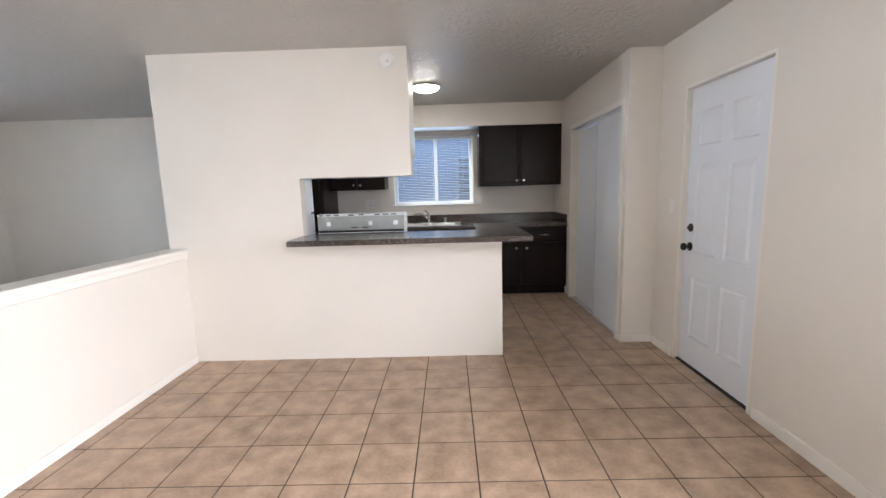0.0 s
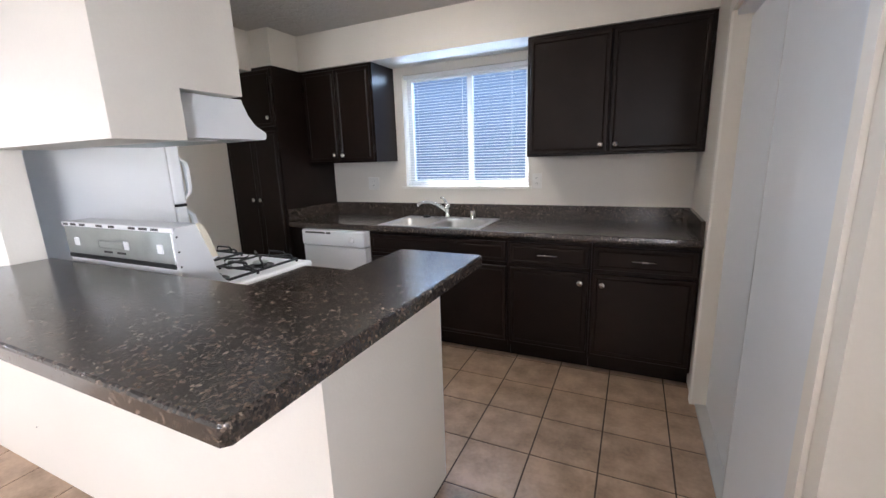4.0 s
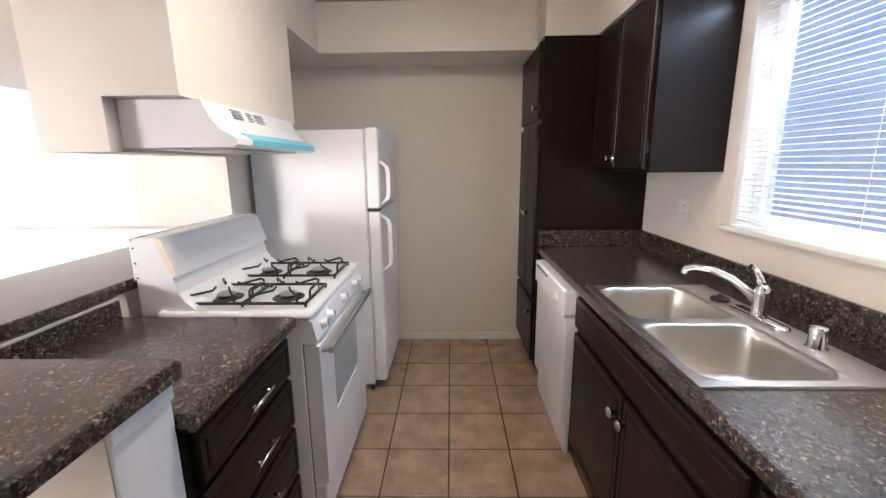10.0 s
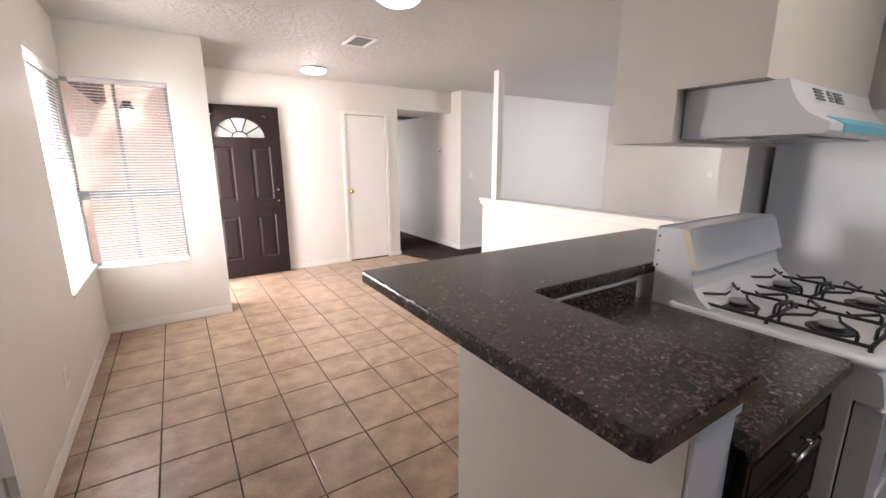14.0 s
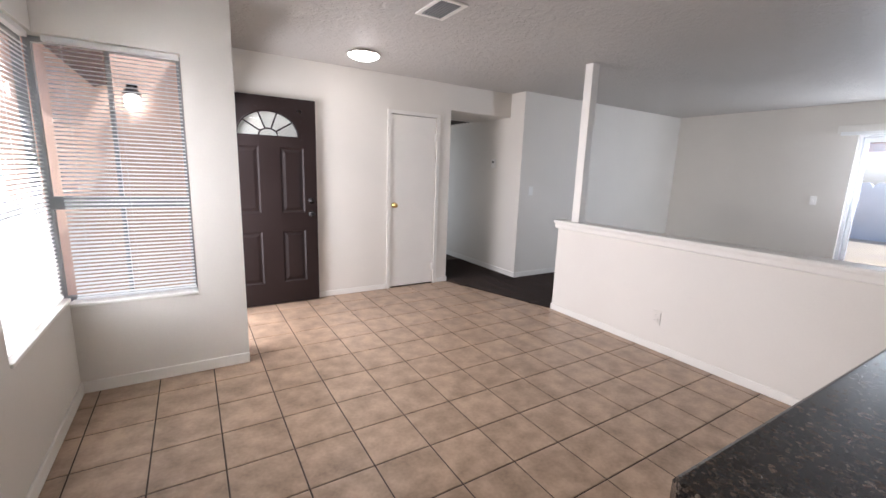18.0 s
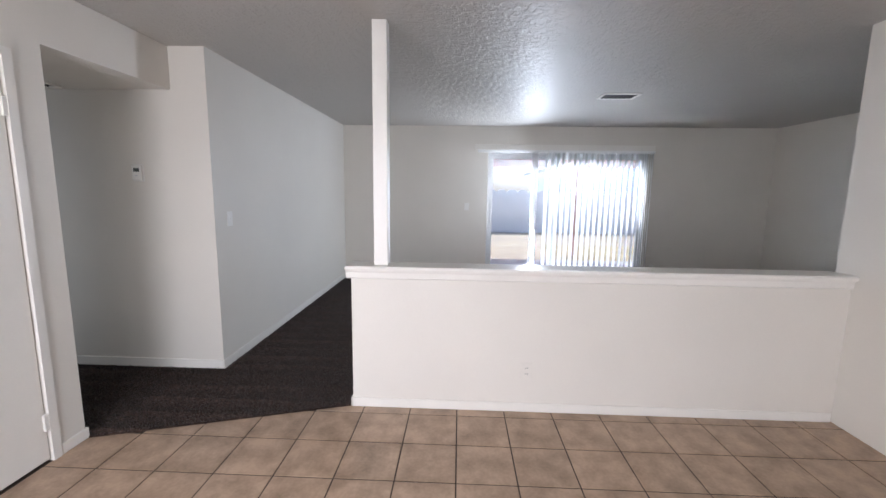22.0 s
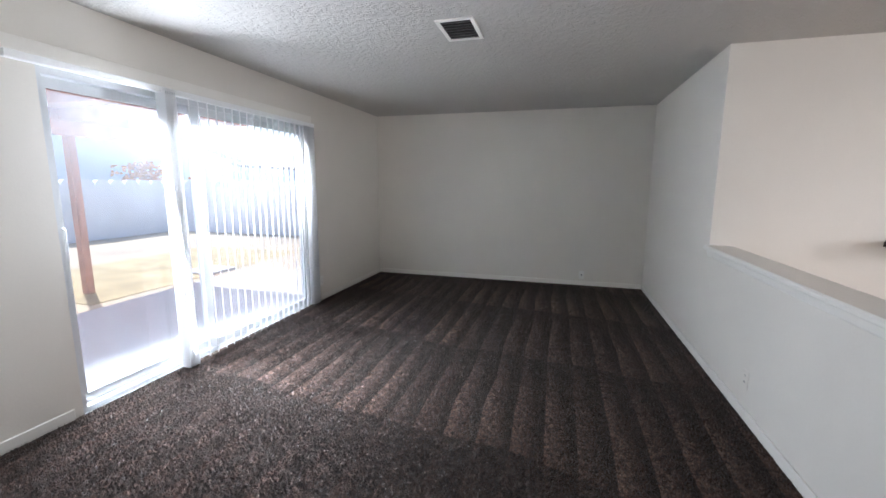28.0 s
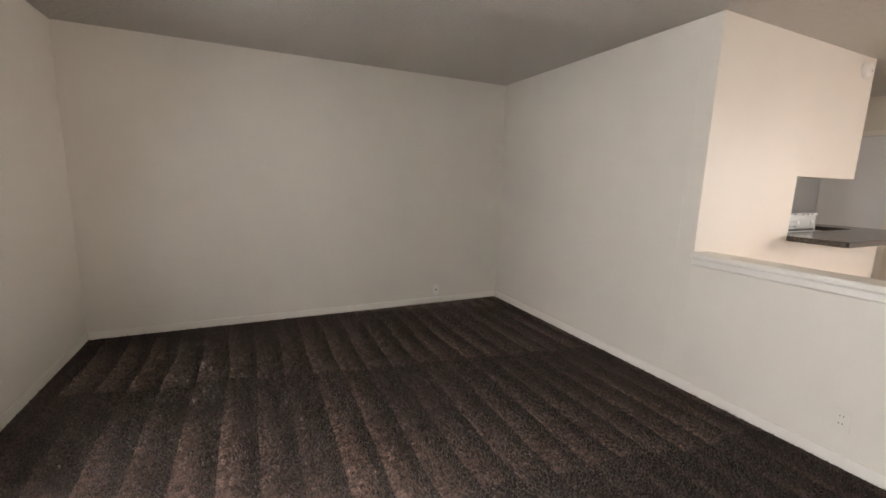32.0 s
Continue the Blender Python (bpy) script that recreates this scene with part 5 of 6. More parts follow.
structure("front_door_jamb", slab(B(), "x", SX - 0.004, SX + T + 0.004, -1.2445, -0.3155, 0.0, 2.069, [(-1.222, -0.338, -1, 2.048)]), TRIM, "white front door jamb", "door frame")
structure("threshold", bx(SX, SX + T + 0.02, -1.222, -0.338, -0.003, 0.014, r=0.004), ALU, "metal front door threshold", "threshold")


# ---- ceiling lamps, vents, plates ----
def dome(x, y, glow):
    th = thing("ceiling_light", (x, y, CZ), "lit flush dome ceiling light with a nickel ring", "ceiling light", "ceiling lights")
    part("base_ring", turned(B(), (x, y, CZ - 0.0005), (0, 0, -1), [(0, 0.138), (0.008, 0.150), (0.020, 0.150), (0.023, 0.144), (0.012, 0.138)], 32), NICKEL, th, "", True)
    part("shade", turned(B(), (x, y, CZ - 0.018), (0, 0, -1), [(0, 0.140), (0.012, 0.134), (0.028, 0.110), (0.040, 0.075), (0.046, 0.03), (0.047, 0.004)], 32), glow, th, "glowing frosted dome", True)


dome(0.07, 4.40, LAMP)
dome(0.09, 1.66, LAMP_WARM)
dome(-0.06, -0.74, LAMP_ENTRY)


def vent(x0, x1, y0, y1, along, label, CZ=CZ):
    th = thing("ceiling_vent", ((x0 + x1) / 2, (y0 + y1) / 2, CZ), label, "vent", "ceiling vents")
    part("frame", slab(B(), "z", CZ - 0.010, CZ - 0.0005, x0, x1, y0, y1, [(x0 + 0.025, x1 - 0.025, y0 + 0.025, y1 - 0.025)]), TRIM, th)
    # Near-black sheet on the solid ceiling paints the unlit duct.
    part("backing", bx(x0 + 0.02, x1 - 0.02, y0 + 0.02, y1 - 0.02, CZ - 0.0025, CZ - 0.0008), DARKIN, th)
    n = 7
    for k in range(n):
        if along == "y":
            c = x0 + 0.03 + (x1 - x0 - 0.06) * (k + 0.5) / n
            part("slat", prism(B(), [(c - 0.004, CZ - 0.011), (c - 0.0025, CZ - 0.012), (c + 0.003, CZ - 0.004), (c + 0.0015, CZ - 0.003)], y0 + 0.0255, y1 - 0.0255, axis="y"), VENTSLAT, th)
        else:
            c = y0 + 0.03 + (y1 - y0 - 0.06) * (k + 0.5) / n
            part("slat", prism(B(), [(c - 0.004, CZ - 0.011), (c - 0.0025, CZ - 0.012), (c + 0.003, CZ - 0.004), (c + 0.0015, CZ - 0.003)], x0 + 0.0255, x1 - 0.0255, axis="x"), VENTSLAT, th)


vent(-0.20, 0.01, 0.40, 0.72, "y", "white metal ceiling vent with angled slats")
vent(-3.95, -3.70, 2.22, 2.60, "x", "white metal ceiling register in the living room")

# Dark slatted panel where the hall ceiling turns darker.
vent(-2.25, -1.62, -2.70, -2.08, "x", "dark slatted panel in the hall ceiling", SZ)

sd = thing("smoke_detector", (-0.165, PS, 2.337), "round white smoke detector high on the partition", "smoke detector")
part("base", turned(B(), (-0.165, PS - 0.0005, 2.337), (0, -1, 0), [(0, 0.066), (0.012, 0.066), (0.016, 0.06)], 24), PLATE, sd, "", True)
part("cover", turned(B(), (-0.165, PS - 0.017, 2.337), (0, -1, 0), [(0, 0.058), (0.014, 0.054), (0.020, 0.044), (0.021, 0.01)], 24), PLATE, sd, "", True)
part("test_button", turned(B(), (-0.15, PS - 0.0385, 2.325), (0, -1, 0), [(0, 0.012), (0.003, 0.011), (0.004, 0.003)], 12), APPL_G, sd)


def plate(name, at, out, label, kind="outlet", w=0.072, h=0.116, cover=None):
    """A cover plate on a wall; out: the way that it faces."""
    paint = cover or PLATE
    th = thing(name, at, label, "electrical plate")
    o = Vector(out)
    s = Vector((0, 0, 1)).cross(o)
    c = Vector(at) + o * 0.0005

    def block(u, v, wu, hv, d0, d1, r, mtl, nm, parent):
        p = [c + s * (u + q * wu / 2) + o * d for q in (-1, 1) for d in (d0, d1)]
        xs, ys = [q.x for q in p], [q.y for q in p]
        return part(nm, bx(min(xs), max(xs), min(ys), max(ys), at[2] + v - hv / 2, at[2] + v + hv / 2, r=r, seg=1), mtl, parent)

    pl = block(0, 0, w, h, 0, 0.006, 0.002, paint, "cover_plate", th)
    if kind == "outlet":
        for v in (-0.020, 0.020):
            f = block(0, v, 0.034, 0.028, 0.0061, 0.0085, 0.001, paint, "socket", pl)
            for u in (-0.007, 0.007):
                block(u, v + 0.003, 0.003, 0.009, 0.0086, 0.0092, 0, BLACK, "slot", pl)
    elif kind == "switch":
        block(0, 0, 0.011, 0.024, 0.0061, 0.013, 0.001, PLATE, "toggle", pl)
    elif kind == "thermostat":
        body = block(0, 0, w * 0.86, h * 0.88, 0.0061, 0.026, 0.004, PLATE, "housing", pl)
        block(0, 0.020, 0.046, 0.026, 0.0261, 0.0272, 0, SCREEN, "display", body)
        block(0, -0.022, 0.020, 0.008, 0.0261, 0.0285, 0.001, APPL_G, "button", body)
    elif kind == "jack":
        block(0, 0, 0.016, 0.016, 0.0061, 0.011, 0.001, BLACK, "jack", pl)
    return th


plate("wall_outlet", (0.69, KN, 1.205), (0, -1, 0), "white outlet plate beside the sink window")
plate("wall_outlet", (-0.83, KN, 1.19), (0, -1, 0), "white double plate under the wall cabinet", w=0.116)
plate("wall_outlet", (HX1, 1.232, 0.28), (1, 0, 0), "wall-painted outlet low on the half wall", cover=WALL)
plate("wall_outlet", (HX0, 2.33, 0.25), (-1, 0, 0), "wall-painted outlet on the living room side of the half wall", cover=WALL)
plate("wall_outlet", (LW, 3.86, 0.25), (1, 0, 0), "white outlet beside the patio door")
plate("wall_outlet", (-2.78, LN, 0.16), (0, -1, 0), "white low wall plate in the living room", "jack")
plate("wall_outlet", (E, 1.42, 0.30), (-1, 0, 0), "white outlet low beside the corner window")
plate("light_switch", (-2.54, LS, 1.19), (0, 1, 0), "white light switch near the hall corner", "switch")
plate("light_switch", (LW, 0.89, 1.19), (1, 0, 0), "white light switch beside the patio door", "switch")
plate("light_switch", (E, 3.17, 1.19), (-1, 0, 0), "white light switch beside the panelled door", "switch")
plate("thermostat", (HW, -1.637, 1.54), (1, 0, 0), "white thermostat with a small dark display", "thermostat", 0.085, 0.13)
nl = thing("nail", (-1.057, PS, 0.248), "small dark nail in the wall below the bar", "nail")
part("head", turned(B(), (-1.057, PS - 0.0003, 0.248), (0, -1, 0), [(0, 0.0025), (0.002, 0.003), (0.003, 0.0025), (0.004, 0.001)], 10), BLACK, nl)


# ---- living room: patio door and vertical blind ----
sl = thing("door_5", (LW - 0.08, 2.45, 0), "aluminium sliding patio door with large panes", "patio door", "", "structure")
Y0, Y1, ZD = 1.215, 3.685, 2.05
part("door_frame", slab(B(), "x", LW - 0.13, LW - 0.03, Y0, Y1, 0.0, ZD, [(Y0 + 0.035, Y1 - 0.035, 0.03, ZD - 0.04)]), ALU, sl)
part("sash", slab(B(), "x", LW - 0.12, LW - 0.09, Y0 + 0.036, 2.30, 0.031, ZD - 0.041, [(Y0 + 0.085, 2.24, 0.09, ZD - 0.10)]), ALU, sl)
part("sash", slab(B(), "x", LW - 0.075, LW - 0.045, 2.22, Y1 - 0.036, 0.031, ZD - 0.041, [(2.285, Y1 - 0.09, 0.09, ZD - 0.10)]), ALU, sl)
part("pane", bx(LW - 0.107, LW - 0.103, Y0 + 0.085, 2.24, 0.09, ZD - 0.10), PATIOGLASS, sl).visible_shadow = False
part("pane", bx(LW - 0.062, LW - 0.058, 2.285, Y1 - 0.09, 0.09, ZD - 0.10), PATIOGLASS, sl).visible_shadow = False
part("pull", bx(LW - 0.089, LW - 0.06, Y0 + 0.05, Y0 + 0.075, 0.95, 1.15, r=0.005), ALU, sl)
structure("patio_sill", bx(LW - 0.149, LW - 0.001, Y0 - 0.004, Y1 + 0.004, -0.02, -0.001), ALU, "metal sill under the patio door", "threshold")
vb = thing("vertical_blind", (LW + 0.05, 2.5, 0), "white vertical vane blind half drawn across the patio door", "blind")
part("valance", bx(LW + 0.001, LW + 0.012, 1.0, 3.77, 2.062, 2.165, r=0.003, seg=1), TRIM, vb)
part("headrail", bx(LW + 0.025, LW + 0.065, 1.05, 3.75, 2.037, 2.078, r=0.003, seg=1), BLIND, vb)


def vane(y, turn, x=LW + 0.045):
    b = B()
    d = Vector((-math.sin(radians(turn)), math.cos(radians(turn)), 0))
    nrm = Vector((d.y, -d.x, 0))
    rows = []
    for q in (-1, -0.5, 0, 0.5, 1):
        p = Vector((x, y, 0)) + d * (q * 0.0445) + nrm * (0.006 * (1 - q * q))
        rows.append([(p.x, p.y, 0.025), (p.x, p.y, 2.036)])
    loft(b, rows, close=False)
    bmesh.ops.solidify(b, geom=b.faces[:], thickness=0.0009)
    part("vane", b, VANE, vb, "", True)


VANE = thin_plastic("vane_vinyl", (0.94, 0.94, 0.94), 0.75)
random.seed(5)
for k in range(17):
    vane(2.12 + k * 0.086, 45.5 + random.uniform(-2, 2))
for k in range(5):
    vane(3.60 + k * 0.032, 62 + random.uniform(-4, 4))
stack = thing("blind_vane_stack", (LW + 0.05, 1.95, 0), "tight white stack of vertical blind vanes at the patio door", "blind")
for k in range(7):
    part("vane", bx(LW + 0.001, LW + 0.092, 1.895 + k * 0.0135, 1.899 + k * 0.0135, 0.012 + 0.004 * (k % 3), 2.06, r=0.0015, seg=1), VANE, stack)
part("clip_strip", bx(LW + 0.004, LW + 0.088, 1.8995, 1.9755, 2.03, 2.05), ALU, stack)

# ---- outdoors ----
ground = structure("ground", slab(B(), "z", -0.5, -0.13, -160, 160, -160, 160, [(-6.0, 2.19, -4.15, 5.86)]), DIRT, "bare pale dirt yard running to the horizon", "ground")
structure("patio_slab", slab(B(), "z", -0.128, -0.045, -8.3, -6.052, -3.0, 5.4), CONCRETE, "pale concrete patio slab outside the sliding door", "pavement")
structure("porch_slab", slab(B(), "z", -0.128, -0.02, 1.24, 4.6, -4.2, -0.2), CONCRETE, "concrete porch slab at the front door", "pavement")
structure("dry_patch", slab(B(), "z", -0.1295, -0.122, -11.5, -8.8, 3.2, 7.6), HAY, "yellow patch of dry grass in the yard", "ground")
structure("porch_wall", bx(1.24, 4.4, -1.78, -1.62, -0.12, 2.42), STUCCO, "pink stucco porch wall facing the window", "wall")
structure("porch_pier", bx(3.6, 4.0, -0.6, -0.2, -0.02, 2.42), STUCCO, "pink stucco porch pier", "wall")
# Dark brown triangular block against the top of the porch wall.
structure("porch_triangle", prism(B(), [(1.91, 2.419), (1.91, 2.04), (2.0, 2.01), (2.42, 2.419)], -1.619, -1.50, axis="y"), EAVE, "dark brown triangle high on the porch wall", "trim")
pl_ = thing("porch_lamp", (1.74, -1.62, 1.86), "small wall lantern on the porch wall", "wall lamp")
part("bracket", bx(1.70, 1.78, -1.619, -1.59, 1.93, 2.06, r=0.006), BRONZE, pl_)
part("shade", turned(B(), (1.74, -1.53, 1.84), (0, 0, 1), [(0, 0.03), (0.02, 0.055), (0.10, 0.06), (0.12, 0.05), (0.13, 0.02)], 16), PORCH_GLOW, pl_, "lit glass shade", True)
part("cap", turned(B(), (1.74, -1.53, 1.971), (0, 0, 1), [(0, 0.07), (0.02, 0.06), (0.06, 0.02)], 16), BRONZE, pl_, "", True)
part("arm", tube(B(), [(1.74, -1.595, 2.0), (1.74, -1.56, 2.035), (1.74, -1.53, 2.03)], 0.01, 8), BRONZE, pl_)

pc = thing("patio_cover", (-7.6, 2.0, -0.05), "reddish timber patio cover on a post", "patio cover")
part("roof", bx(-9.7, -6.055, -3.2, 5.0, 2.40, 2.45), TIMBER, pc)
part("fascia", bx(-9.72, -9.68, -3.2, 5.0, 2.16, 2.40), TIMBER, pc)
part("beam", bx(-9.52, -9.38, -3.2, 5.0, 2.03, 2.22, r=0.008), TIMBER, pc)
for k in range(9):
    y = -3.0 + k * 0.95
    part("rafter", bx(-9.66, -6.06, y, y + 0.045, 2.225, 2.398), TIMBER, pc)
for y in (3.56, -2.4):
    part("post", bx(-9.5, -9.40, y, y + 0.10, -0.125, 2.028, r=0.006), TIMBER, pc)

fen = thing("block_wall", (-15.2, 5, -0.13), "pale painted block wall round the yard", "fence")
part("wall", bx(-15.4, -15.2, -14, 10.3, -0.3, 1.36), BLOCK, fen)
part("wall", bx(-15.19, -6.3, 10.1, 10.3, -0.3, 1.36), BLOCK, fen)
for k in range(60):
    y = -13.8 + k * 0.4
    part("cap_block", prism(B(), [(y, 1.362), (y + 0.37, 1.362), (y + 0.37, 1.42), (y + 0.28, 1.50), (y + 0.09, 1.50), (y, 1.42)], -15.38, -15.22, axis="x"), BLOCK, fen)
for k in range(22):
    x = -15.1 + k * 0.4
    part("cap_block", prism(B(), [(x, 1.362), (x + 0.37, 1.362), (x + 0.37, 1.42), (x + 0.28, 1.50), (x + 0.09, 1.50), (x, 1.42)], 10.12, 10.28, axis="y"), BLOCK, fen)


def house(x0, x1, y0, y1, h, ridge, along, wall_m, label):
    th = thing("house", ((x0 + x1) / 2, (y0 + y1) / 2, -0.13), label, "house")
    part("wall", bx(x0, x1, y0, y1, -0.3, h), wall_m, th)
    o = 0.5
    if along == "y":
        xm = (x0 + x1) / 2
        rb = prism(B(), [(x0 - o, h - 0.12), (xm, ridge), (x1 + o, h - 0.12), (x1 + o, h + 0.06), (xm, ridge + 0.2), (x0 - o, h + 0.06)], y0 - o, y1 + o, axis="y")
        gb = prism(B(), [(x0, h + 0.001), (xm, ridge - 0.02), (x1, h + 0.001)], y0 + 0.02, y1 - 0.02, axis="y")
    else:
        ym = (y0 + y1) / 2
        rb = prism(B(), [(y0 - o, h - 0.12), (ym, ridge), (y1 + o, h - 0.12), (y1 + o, h + 0.06), (ym, ridge + 0.2), (y0 - o, h + 0.06)], x0 - o, x1 + o, axis="x")
        gb = prism(B(), [(y0, h + 0.001), (ym, ridge - 0.02), (y1, h + 0.001)], x0 + 0.02, x1 - 0.02, axis="x")
    part("roof", rb, SHINGLE, th)
    part("gable", gb, wall_m, th)
    return th


house(-30, -21, 6, 19, 2.7, 4.3, "x", SIDING, "grey-blue single-storey house behind the yard wall")
house(-34, -24, 23, 36, 2.6, 4.0, "y", SIDING_W, "white single-storey house beyond the yard wall")
h3 = house(-9, 9, 9.4, 17, 4.4, 6.0, "x", SIDING_W, "pale-sided neighbouring house outside the kitchen window")
nw_ = part("window", slab(B(), "y", 9.36, 9.399, 0.45, 1.75, 0.9, 2.1, [(0.52, 1.07, 0.97, 2.03), (1.13, 1.68, 0.97, 2.03)]), VINYL, h3)
part("pane", bx(0.52, 1.68, 9.385, 9.395, 0.97, 2.03), mat("far_glass", (0.16, 0.20, 0.24), 0.1, bump=0), nw_)
for k in range(26):
    z = -0.1 + k * 0.165
    part("siding_board", prism(B(), [(9.375, z), (9.399, z + 0.16), (9.399, z)], -8.9, 8.9, axis="x"), SIDING_W, h3)


def tree(x, y, h, seed):
    rng = random.Random(seed)
    th = thing("tree", (x, y, -0.13), "leafy green tree beyond the yard wall", "tree")
    b = B()
    tube(b, [(x, y, -0.3), (x + 0.1, y, h * 0.3), (x, y + 0.1, h * 0.6)], [0.22, 0.16, 0.08], 8)
    tips = []
    for k in range(12):
        a, e = rng.uniform(0, math.tau), rng.uniform(0.3, 0.9)
        r = rng.uniform(0.18, 0.36) * h
        p = (x + r * math.cos(a), y + r * math.sin(a), h * 0.5 + e * h * 0.45)
        tube(b, [(x, y, h * rng.uniform(0.3, 0.55)), ((x + p[0]) / 2, (y + p[1]) / 2, p[2] * 0.8), p], [0.07, 0.045, 0.015], 5)
        tips.append(Vector(p))
    part("trunk", b, BARK, th)
    b = B()
    for k in range(1400):
        c = rng.choice(tips) + Vector((rng.gauss(0, 0.45), rng.gauss(0, 0.45), rng.gauss(0, 0.35)))
        u = Vector((rng.gauss(0, 1), rng.gauss(0, 1), rng.gauss(0, 1))).normalized() * 0.11
        v = u.orthogonal().normalized() * 0.07
        b.faces.new([b.verts.new(c + q) for q in (u, v, -u, -v)])
    part("crown", b, LEAF, th)


tree(-38, 27, 6.0, 3)


def shrub(x, y, h, seed):
    rng = random.Random(seed)
    th = thing("shrub", (x, y, -0.13), "orange-leaved shrub in front of the far house", "shrub")
    b = B()
    for k in range(9):
        a, r = rng.uniform(0, math.tau), rng.uniform(0.2, 0.7)
        tube(b, [(x, y, -0.2), (x + r * 0.5 * math.cos(a), y + r * 0.5 * math.sin(a), h * 0.5), (x + r * math.cos(a), y + r * math.sin(a), h * 0.85)], [0.03, 0.02, 0.008], 5)
    part("stems", b, BARK, th)
    b = B()
    for k in range(900):
        a, r = rng.uniform(0, math.tau), abs(rng.gauss(0, 0.55))
        c = Vector((x + r * math.cos(a), y + r * math.sin(a), h * rng.uniform(0.25, 1.0) - 0.25 * r))
        u = Vector((rng.gauss(0, 1), rng.gauss(0, 1), rng.gauss(0, 1))).normalized() * 0.09
        v = u.orthogonal().normalized() * 0.06
        b.faces.new([b.verts.new(c + q) for q in (u, v, -u, -v)])
    part("crown", b, SHRUB, th)


shrub(-19.0, 12.2, 2.3, 8)
structure("stepping_slab", bx(-9.35, -8.75, 5.0, 5.6, -0.135, -0.085, r=0.008), CONCRETE, "square concrete stepping slab in the dirt", "pavement")

# ---- carpet ----
edge = [(-1.86, 0.085), (-1.402, ES)]
cb = B()
for poly in ([(LW + 0.0005, LS + 0.0005), (HX0 - 0.0005, LS + 0.0005), (HX0 - 0.0005, LN - 0.0005), (LW + 0.0005, LN - 0.0005)],
             [(HX0 - 0.0005, LS + 0.0005), (-1.486, LS + 0.0005), (-1.86, 0.085), (HX0 - 0.0005, 0.085)],
             [(HW + 0.0005, -3.99), (-1.403, -3.99), (-1.403, ES), (-1.486, LS + 0.0005), (HW + 0.0005, LS + 0.0005)]):
    cb.faces.new([cb.verts.new((x, y, 0.008)) for x, y in poly])
bmesh.ops.remove_doubles(cb, verts=cb.verts, dist=0.0003)
ext = bmesh.ops.extrude_face_region(cb, geom=cb.faces[:])
bmesh.ops.translate(cb, verts=[g for g in ext["geom"] if isinstance(g, bmesh.types.BMVert)], vec=(0, 0, -0.011))
bmesh.ops.recalc_face_normals(cb, faces=cb.faces)
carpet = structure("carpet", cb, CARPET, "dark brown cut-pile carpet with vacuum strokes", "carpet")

# ---- floor tiles, each an object of its own ----
P, TXO, TYO, GAP = 0.3085, 0.076, 0.785, 0.0035


def clip(poly, a, b, c):
    """The part of poly in which a x + b y >= c."""
    out = []
    for p, q in zip(poly, poly[1:] + poly[:1]):
        dp, dq = a * p[0] + b * p[1] - c, a * q[0] + b * q[1] - c
        if dp >= 0:
            out.append(p)
        if dp * dq < 0:
            t = dp / (dp - dq)
            out.append((p[0] + t * (q[0] - p[0]), p[1] + t * (q[1] - p[1])))
    return out


def tile_mesh(poly, cx, cy):
    b = B()
    n = len(poly)
    ctr = Vector((sum(p[0] for p in poly) / n, sum(p[1] for p in poly) / n))
    low = [b.verts.new((p[0] - cx, p[1] - cy, -0.003)) for p in poly]
    mid = [b.verts.new((p[0] - cx, p[1] - cy, -0.0015)) for p in poly]
    top = []
    for p in poly:
        d = (ctr - Vector(p[:2])).normalized() * 0.004
        top.append(b.verts.new((p[0] + d.x - cx, p[1] + d.y - cy, 0.0)))
    for r0, r1 in ((low, mid), (mid, top)):
        for i in range(n):
            b.faces.new([r0[i], r0[(i + 1) % n], r1[(i + 1) % n], r1[i]])
    b.faces.new(top)
    return finish(b, TILE)


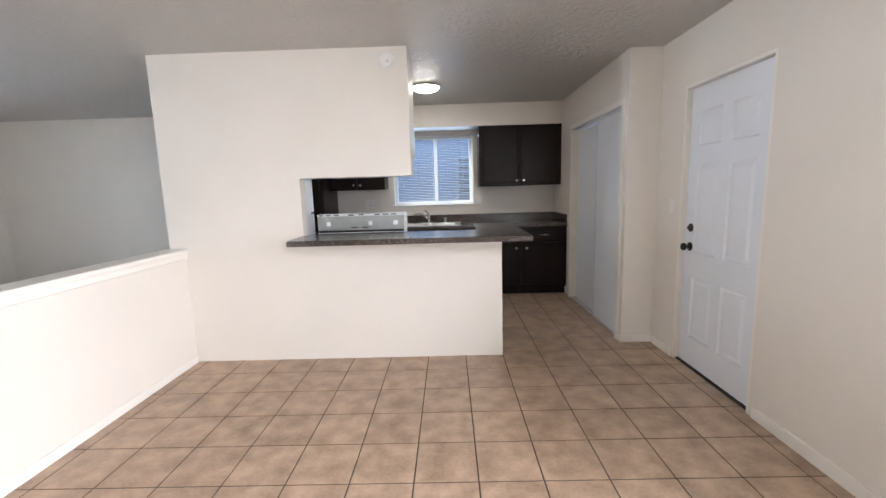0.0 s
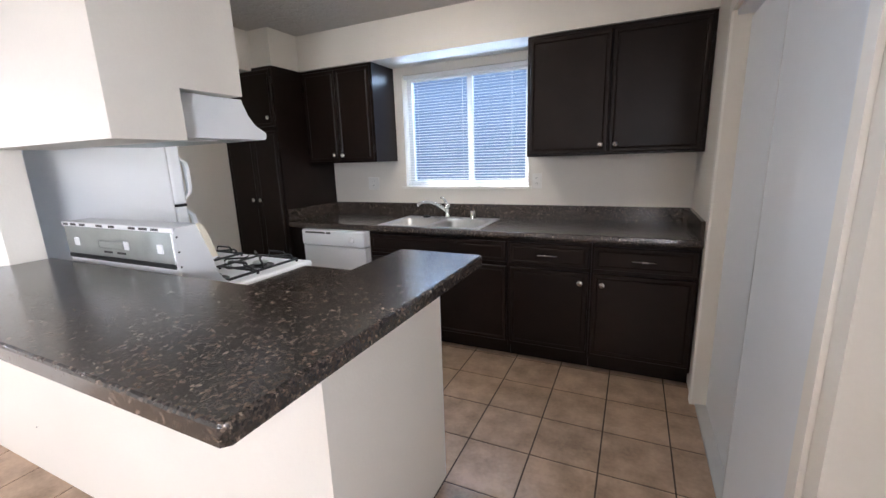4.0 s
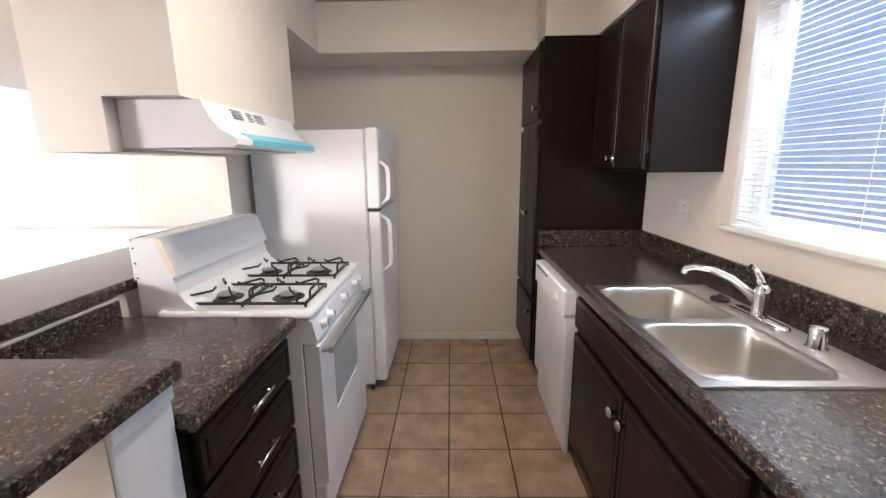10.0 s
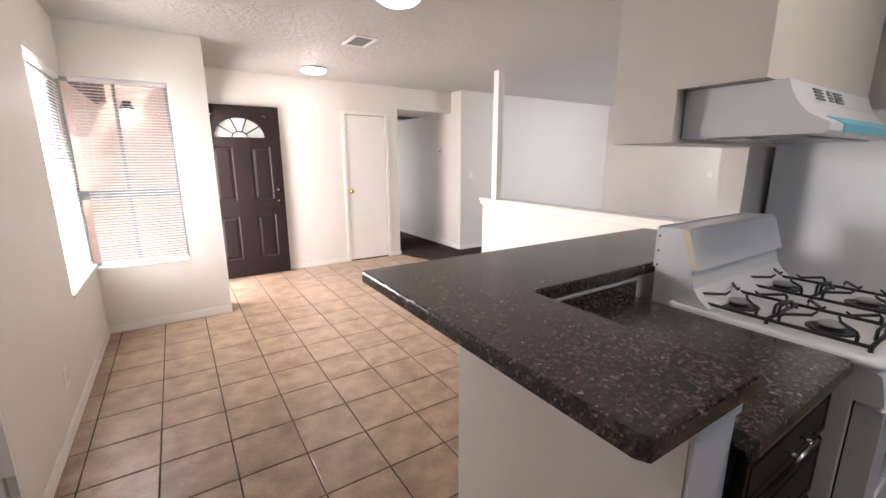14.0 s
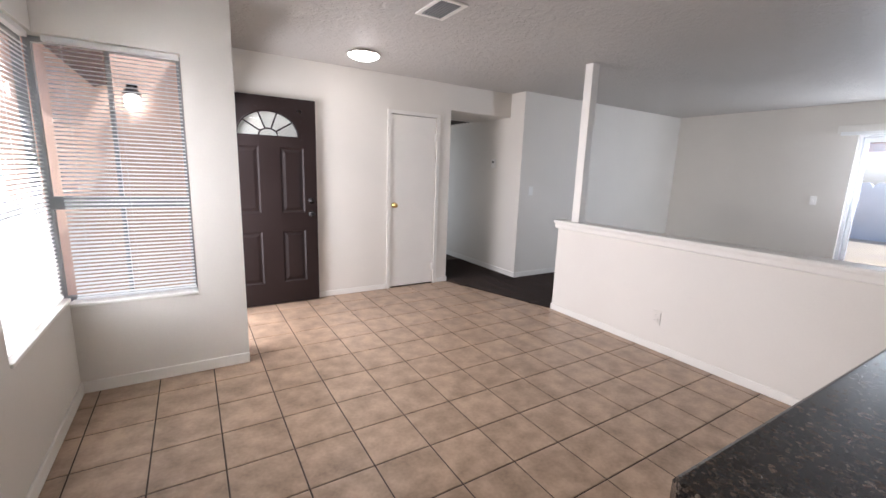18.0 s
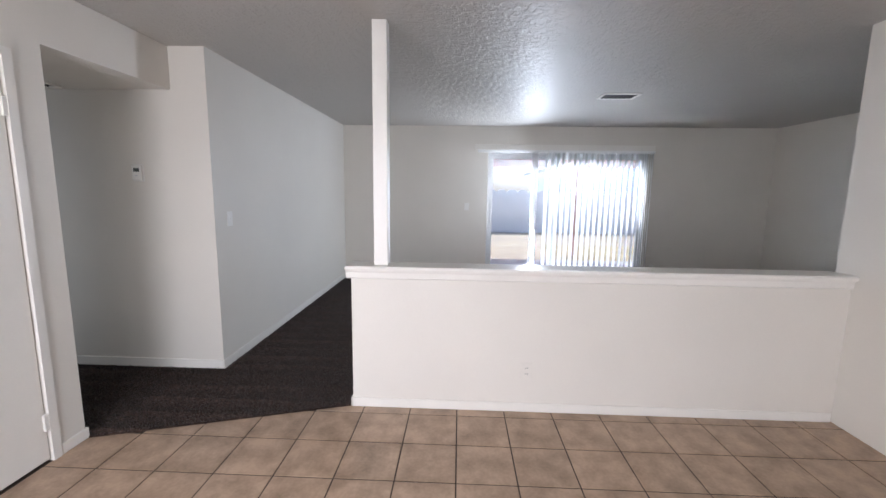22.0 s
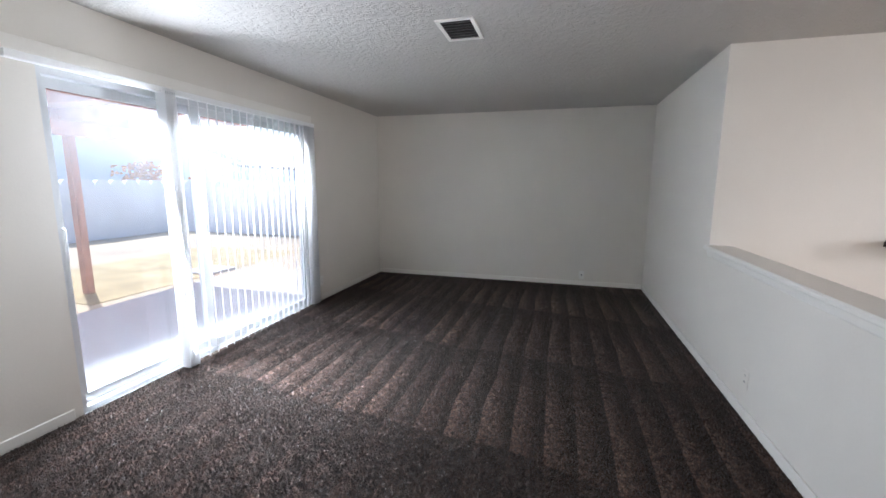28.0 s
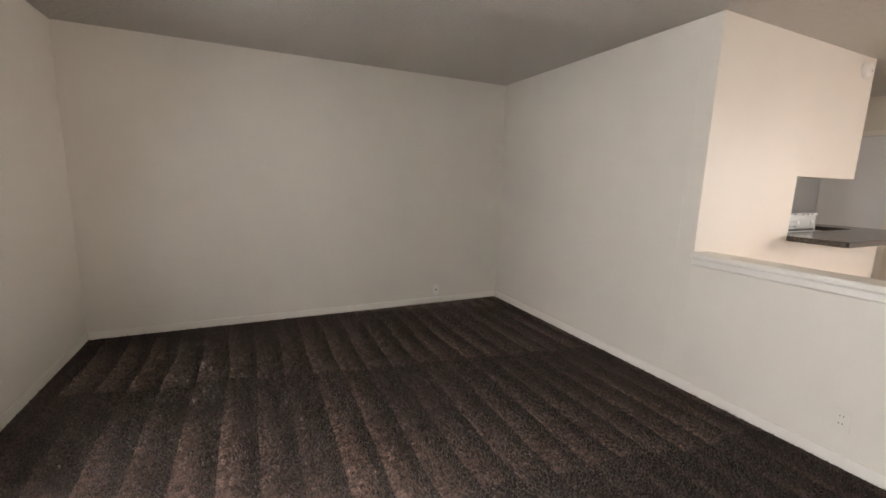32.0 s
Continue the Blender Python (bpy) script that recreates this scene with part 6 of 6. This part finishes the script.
full_tile = None
dxl, dyl = edge[1][0] - edge[0][0], edge[1][1] - edge[0][1]
for i in range(-7, 8):
    for j in range(-8, 15):
        x0, x1 = TXO + i * P + GAP, TXO + (i + 1) * P - GAP
        y0, y1 = TYO + j * P + GAP, TYO + (j + 1) * P - GAP
        poly = [(x0, y0), (x1, y0), (x1, y1), (x0, y1)]
        n_full = list(poly)
        lim = 2.10 if (y1 > 2.2 and y0 < 3.1) else E - 0.001
        if y0 > PY - 0.05 and y0 < 5.4:
            lim = PX + 0.09
        poly = clip(poly, -1, 0, -lim)
        poly = clip(poly, 1, 0, HX1 + 0.002 if y1 < PS else KW + 0.001)
        poly = clip(poly, 0, 1, ES + 0.001)
        poly = clip(poly, 0, -1, -5.35)
        if y0 < 0.1:
            poly = clip(poly, -dyl, dxl, -dyl * edge[0][0] + dxl * edge[0][1])
        if y1 < -0.03:
            poly = clip(poly, -1, 0, -(SX + 0.06))
        if len(poly) < 3:
            continue
        area = abs(sum(p[0] * q[1] - q[0] * p[1] for p, q in zip(poly, poly[1:] + poly[:1]))) / 2
        if area < 0.0015:
            continue
        cx, cy = (x0 + x1) / 2, (y0 + y1) / 2
        if area > (x1 - x0) * (y1 - y0) - 1e-6:
            if full_tile is None:
                full_tile = tile_mesh(n_full, cx, cy)
            me = full_tile
        else:
            me = tile_mesh(poly, cx, cy)
        o = new("tile", me)
        o.parent = floor
        o.location = Vector((cx, cy, 0)) - ORG[floor.name]


# ---- carpet pile: short leaning tufts ----
def pile():
    rng = np.random.default_rng(7)
    step = 0.0112
    xs = np.arange(LW + 0.004, -1.42, step)
    ys = np.arange(-2.4, LN - 0.004, step)
    gx, gy = np.meshgrid(xs, ys, indexing="ij")
    gx, gy = gx.ravel(), gy.ravel()
    gx, gy = gx + rng.uniform(-0.5, 0.5, gx.size) * step, gy + rng.uniform(-0.5, 0.5, gy.size) * step
    side = (gx - edge[0][0]) * dyl - (gy - edge[0][1]) * dxl
    keep = ((gx < HX0 - 0.004) & (gy > LS + 0.004) & (gx > LW + 0.004) & (gy < LN - 0.004))
    keep |= (gx >= HX0 - 0.004) & (gy < 0.075) & (gy > ES) & (side > 0.003)
    keep |= (gx > HW + 0.004) & (gy <= LS + 0.004) & (gx < -1.41) & (side > 0.003)
    gx, gy = gx[keep], gy[keep]
    n = gx.size
    a = rng.uniform(0, math.tau, n)
    w, h = rng.uniform(0.0045, 0.0080, n), rng.uniform(0.008, 0.015, n)
    lx, ly = rng.normal(0, 0.005, n), rng.normal(0.002, 0.005, n)
    dx, dy = np.cos(a) * w, np.sin(a) * w
    co = np.empty((n, 3, 3), np.float32)
    co[:, 0] = np.stack([gx - dx, gy - dy, np.full(n, 0.006)], 1)
    co[:, 1] = np.stack([gx + dx, gy + dy, np.full(n, 0.006)], 1)
    co[:, 2] = np.stack([gx + lx, gy + ly, 0.006 + h], 1)
    me = bpy.data.meshes.new("mesh")
    me.vertices.add(3 * n)
    me.vertices.foreach_set("co", co.ravel())
    me.loops.add(3 * n)
    me.loops.foreach_set("vertex_index", np.arange(3 * n, dtype=np.int32))
    me.polygons.add(n)
    me.polygons.foreach_set("loop_start", np.arange(0, 3 * n, 3, dtype=np.int32))
    me.update()
    me.validate()
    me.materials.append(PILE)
    return tagged(new("carpet_pile", me), "dark brown carpet pile with vacuum strokes", "carpet", "", "stuff")


pile()
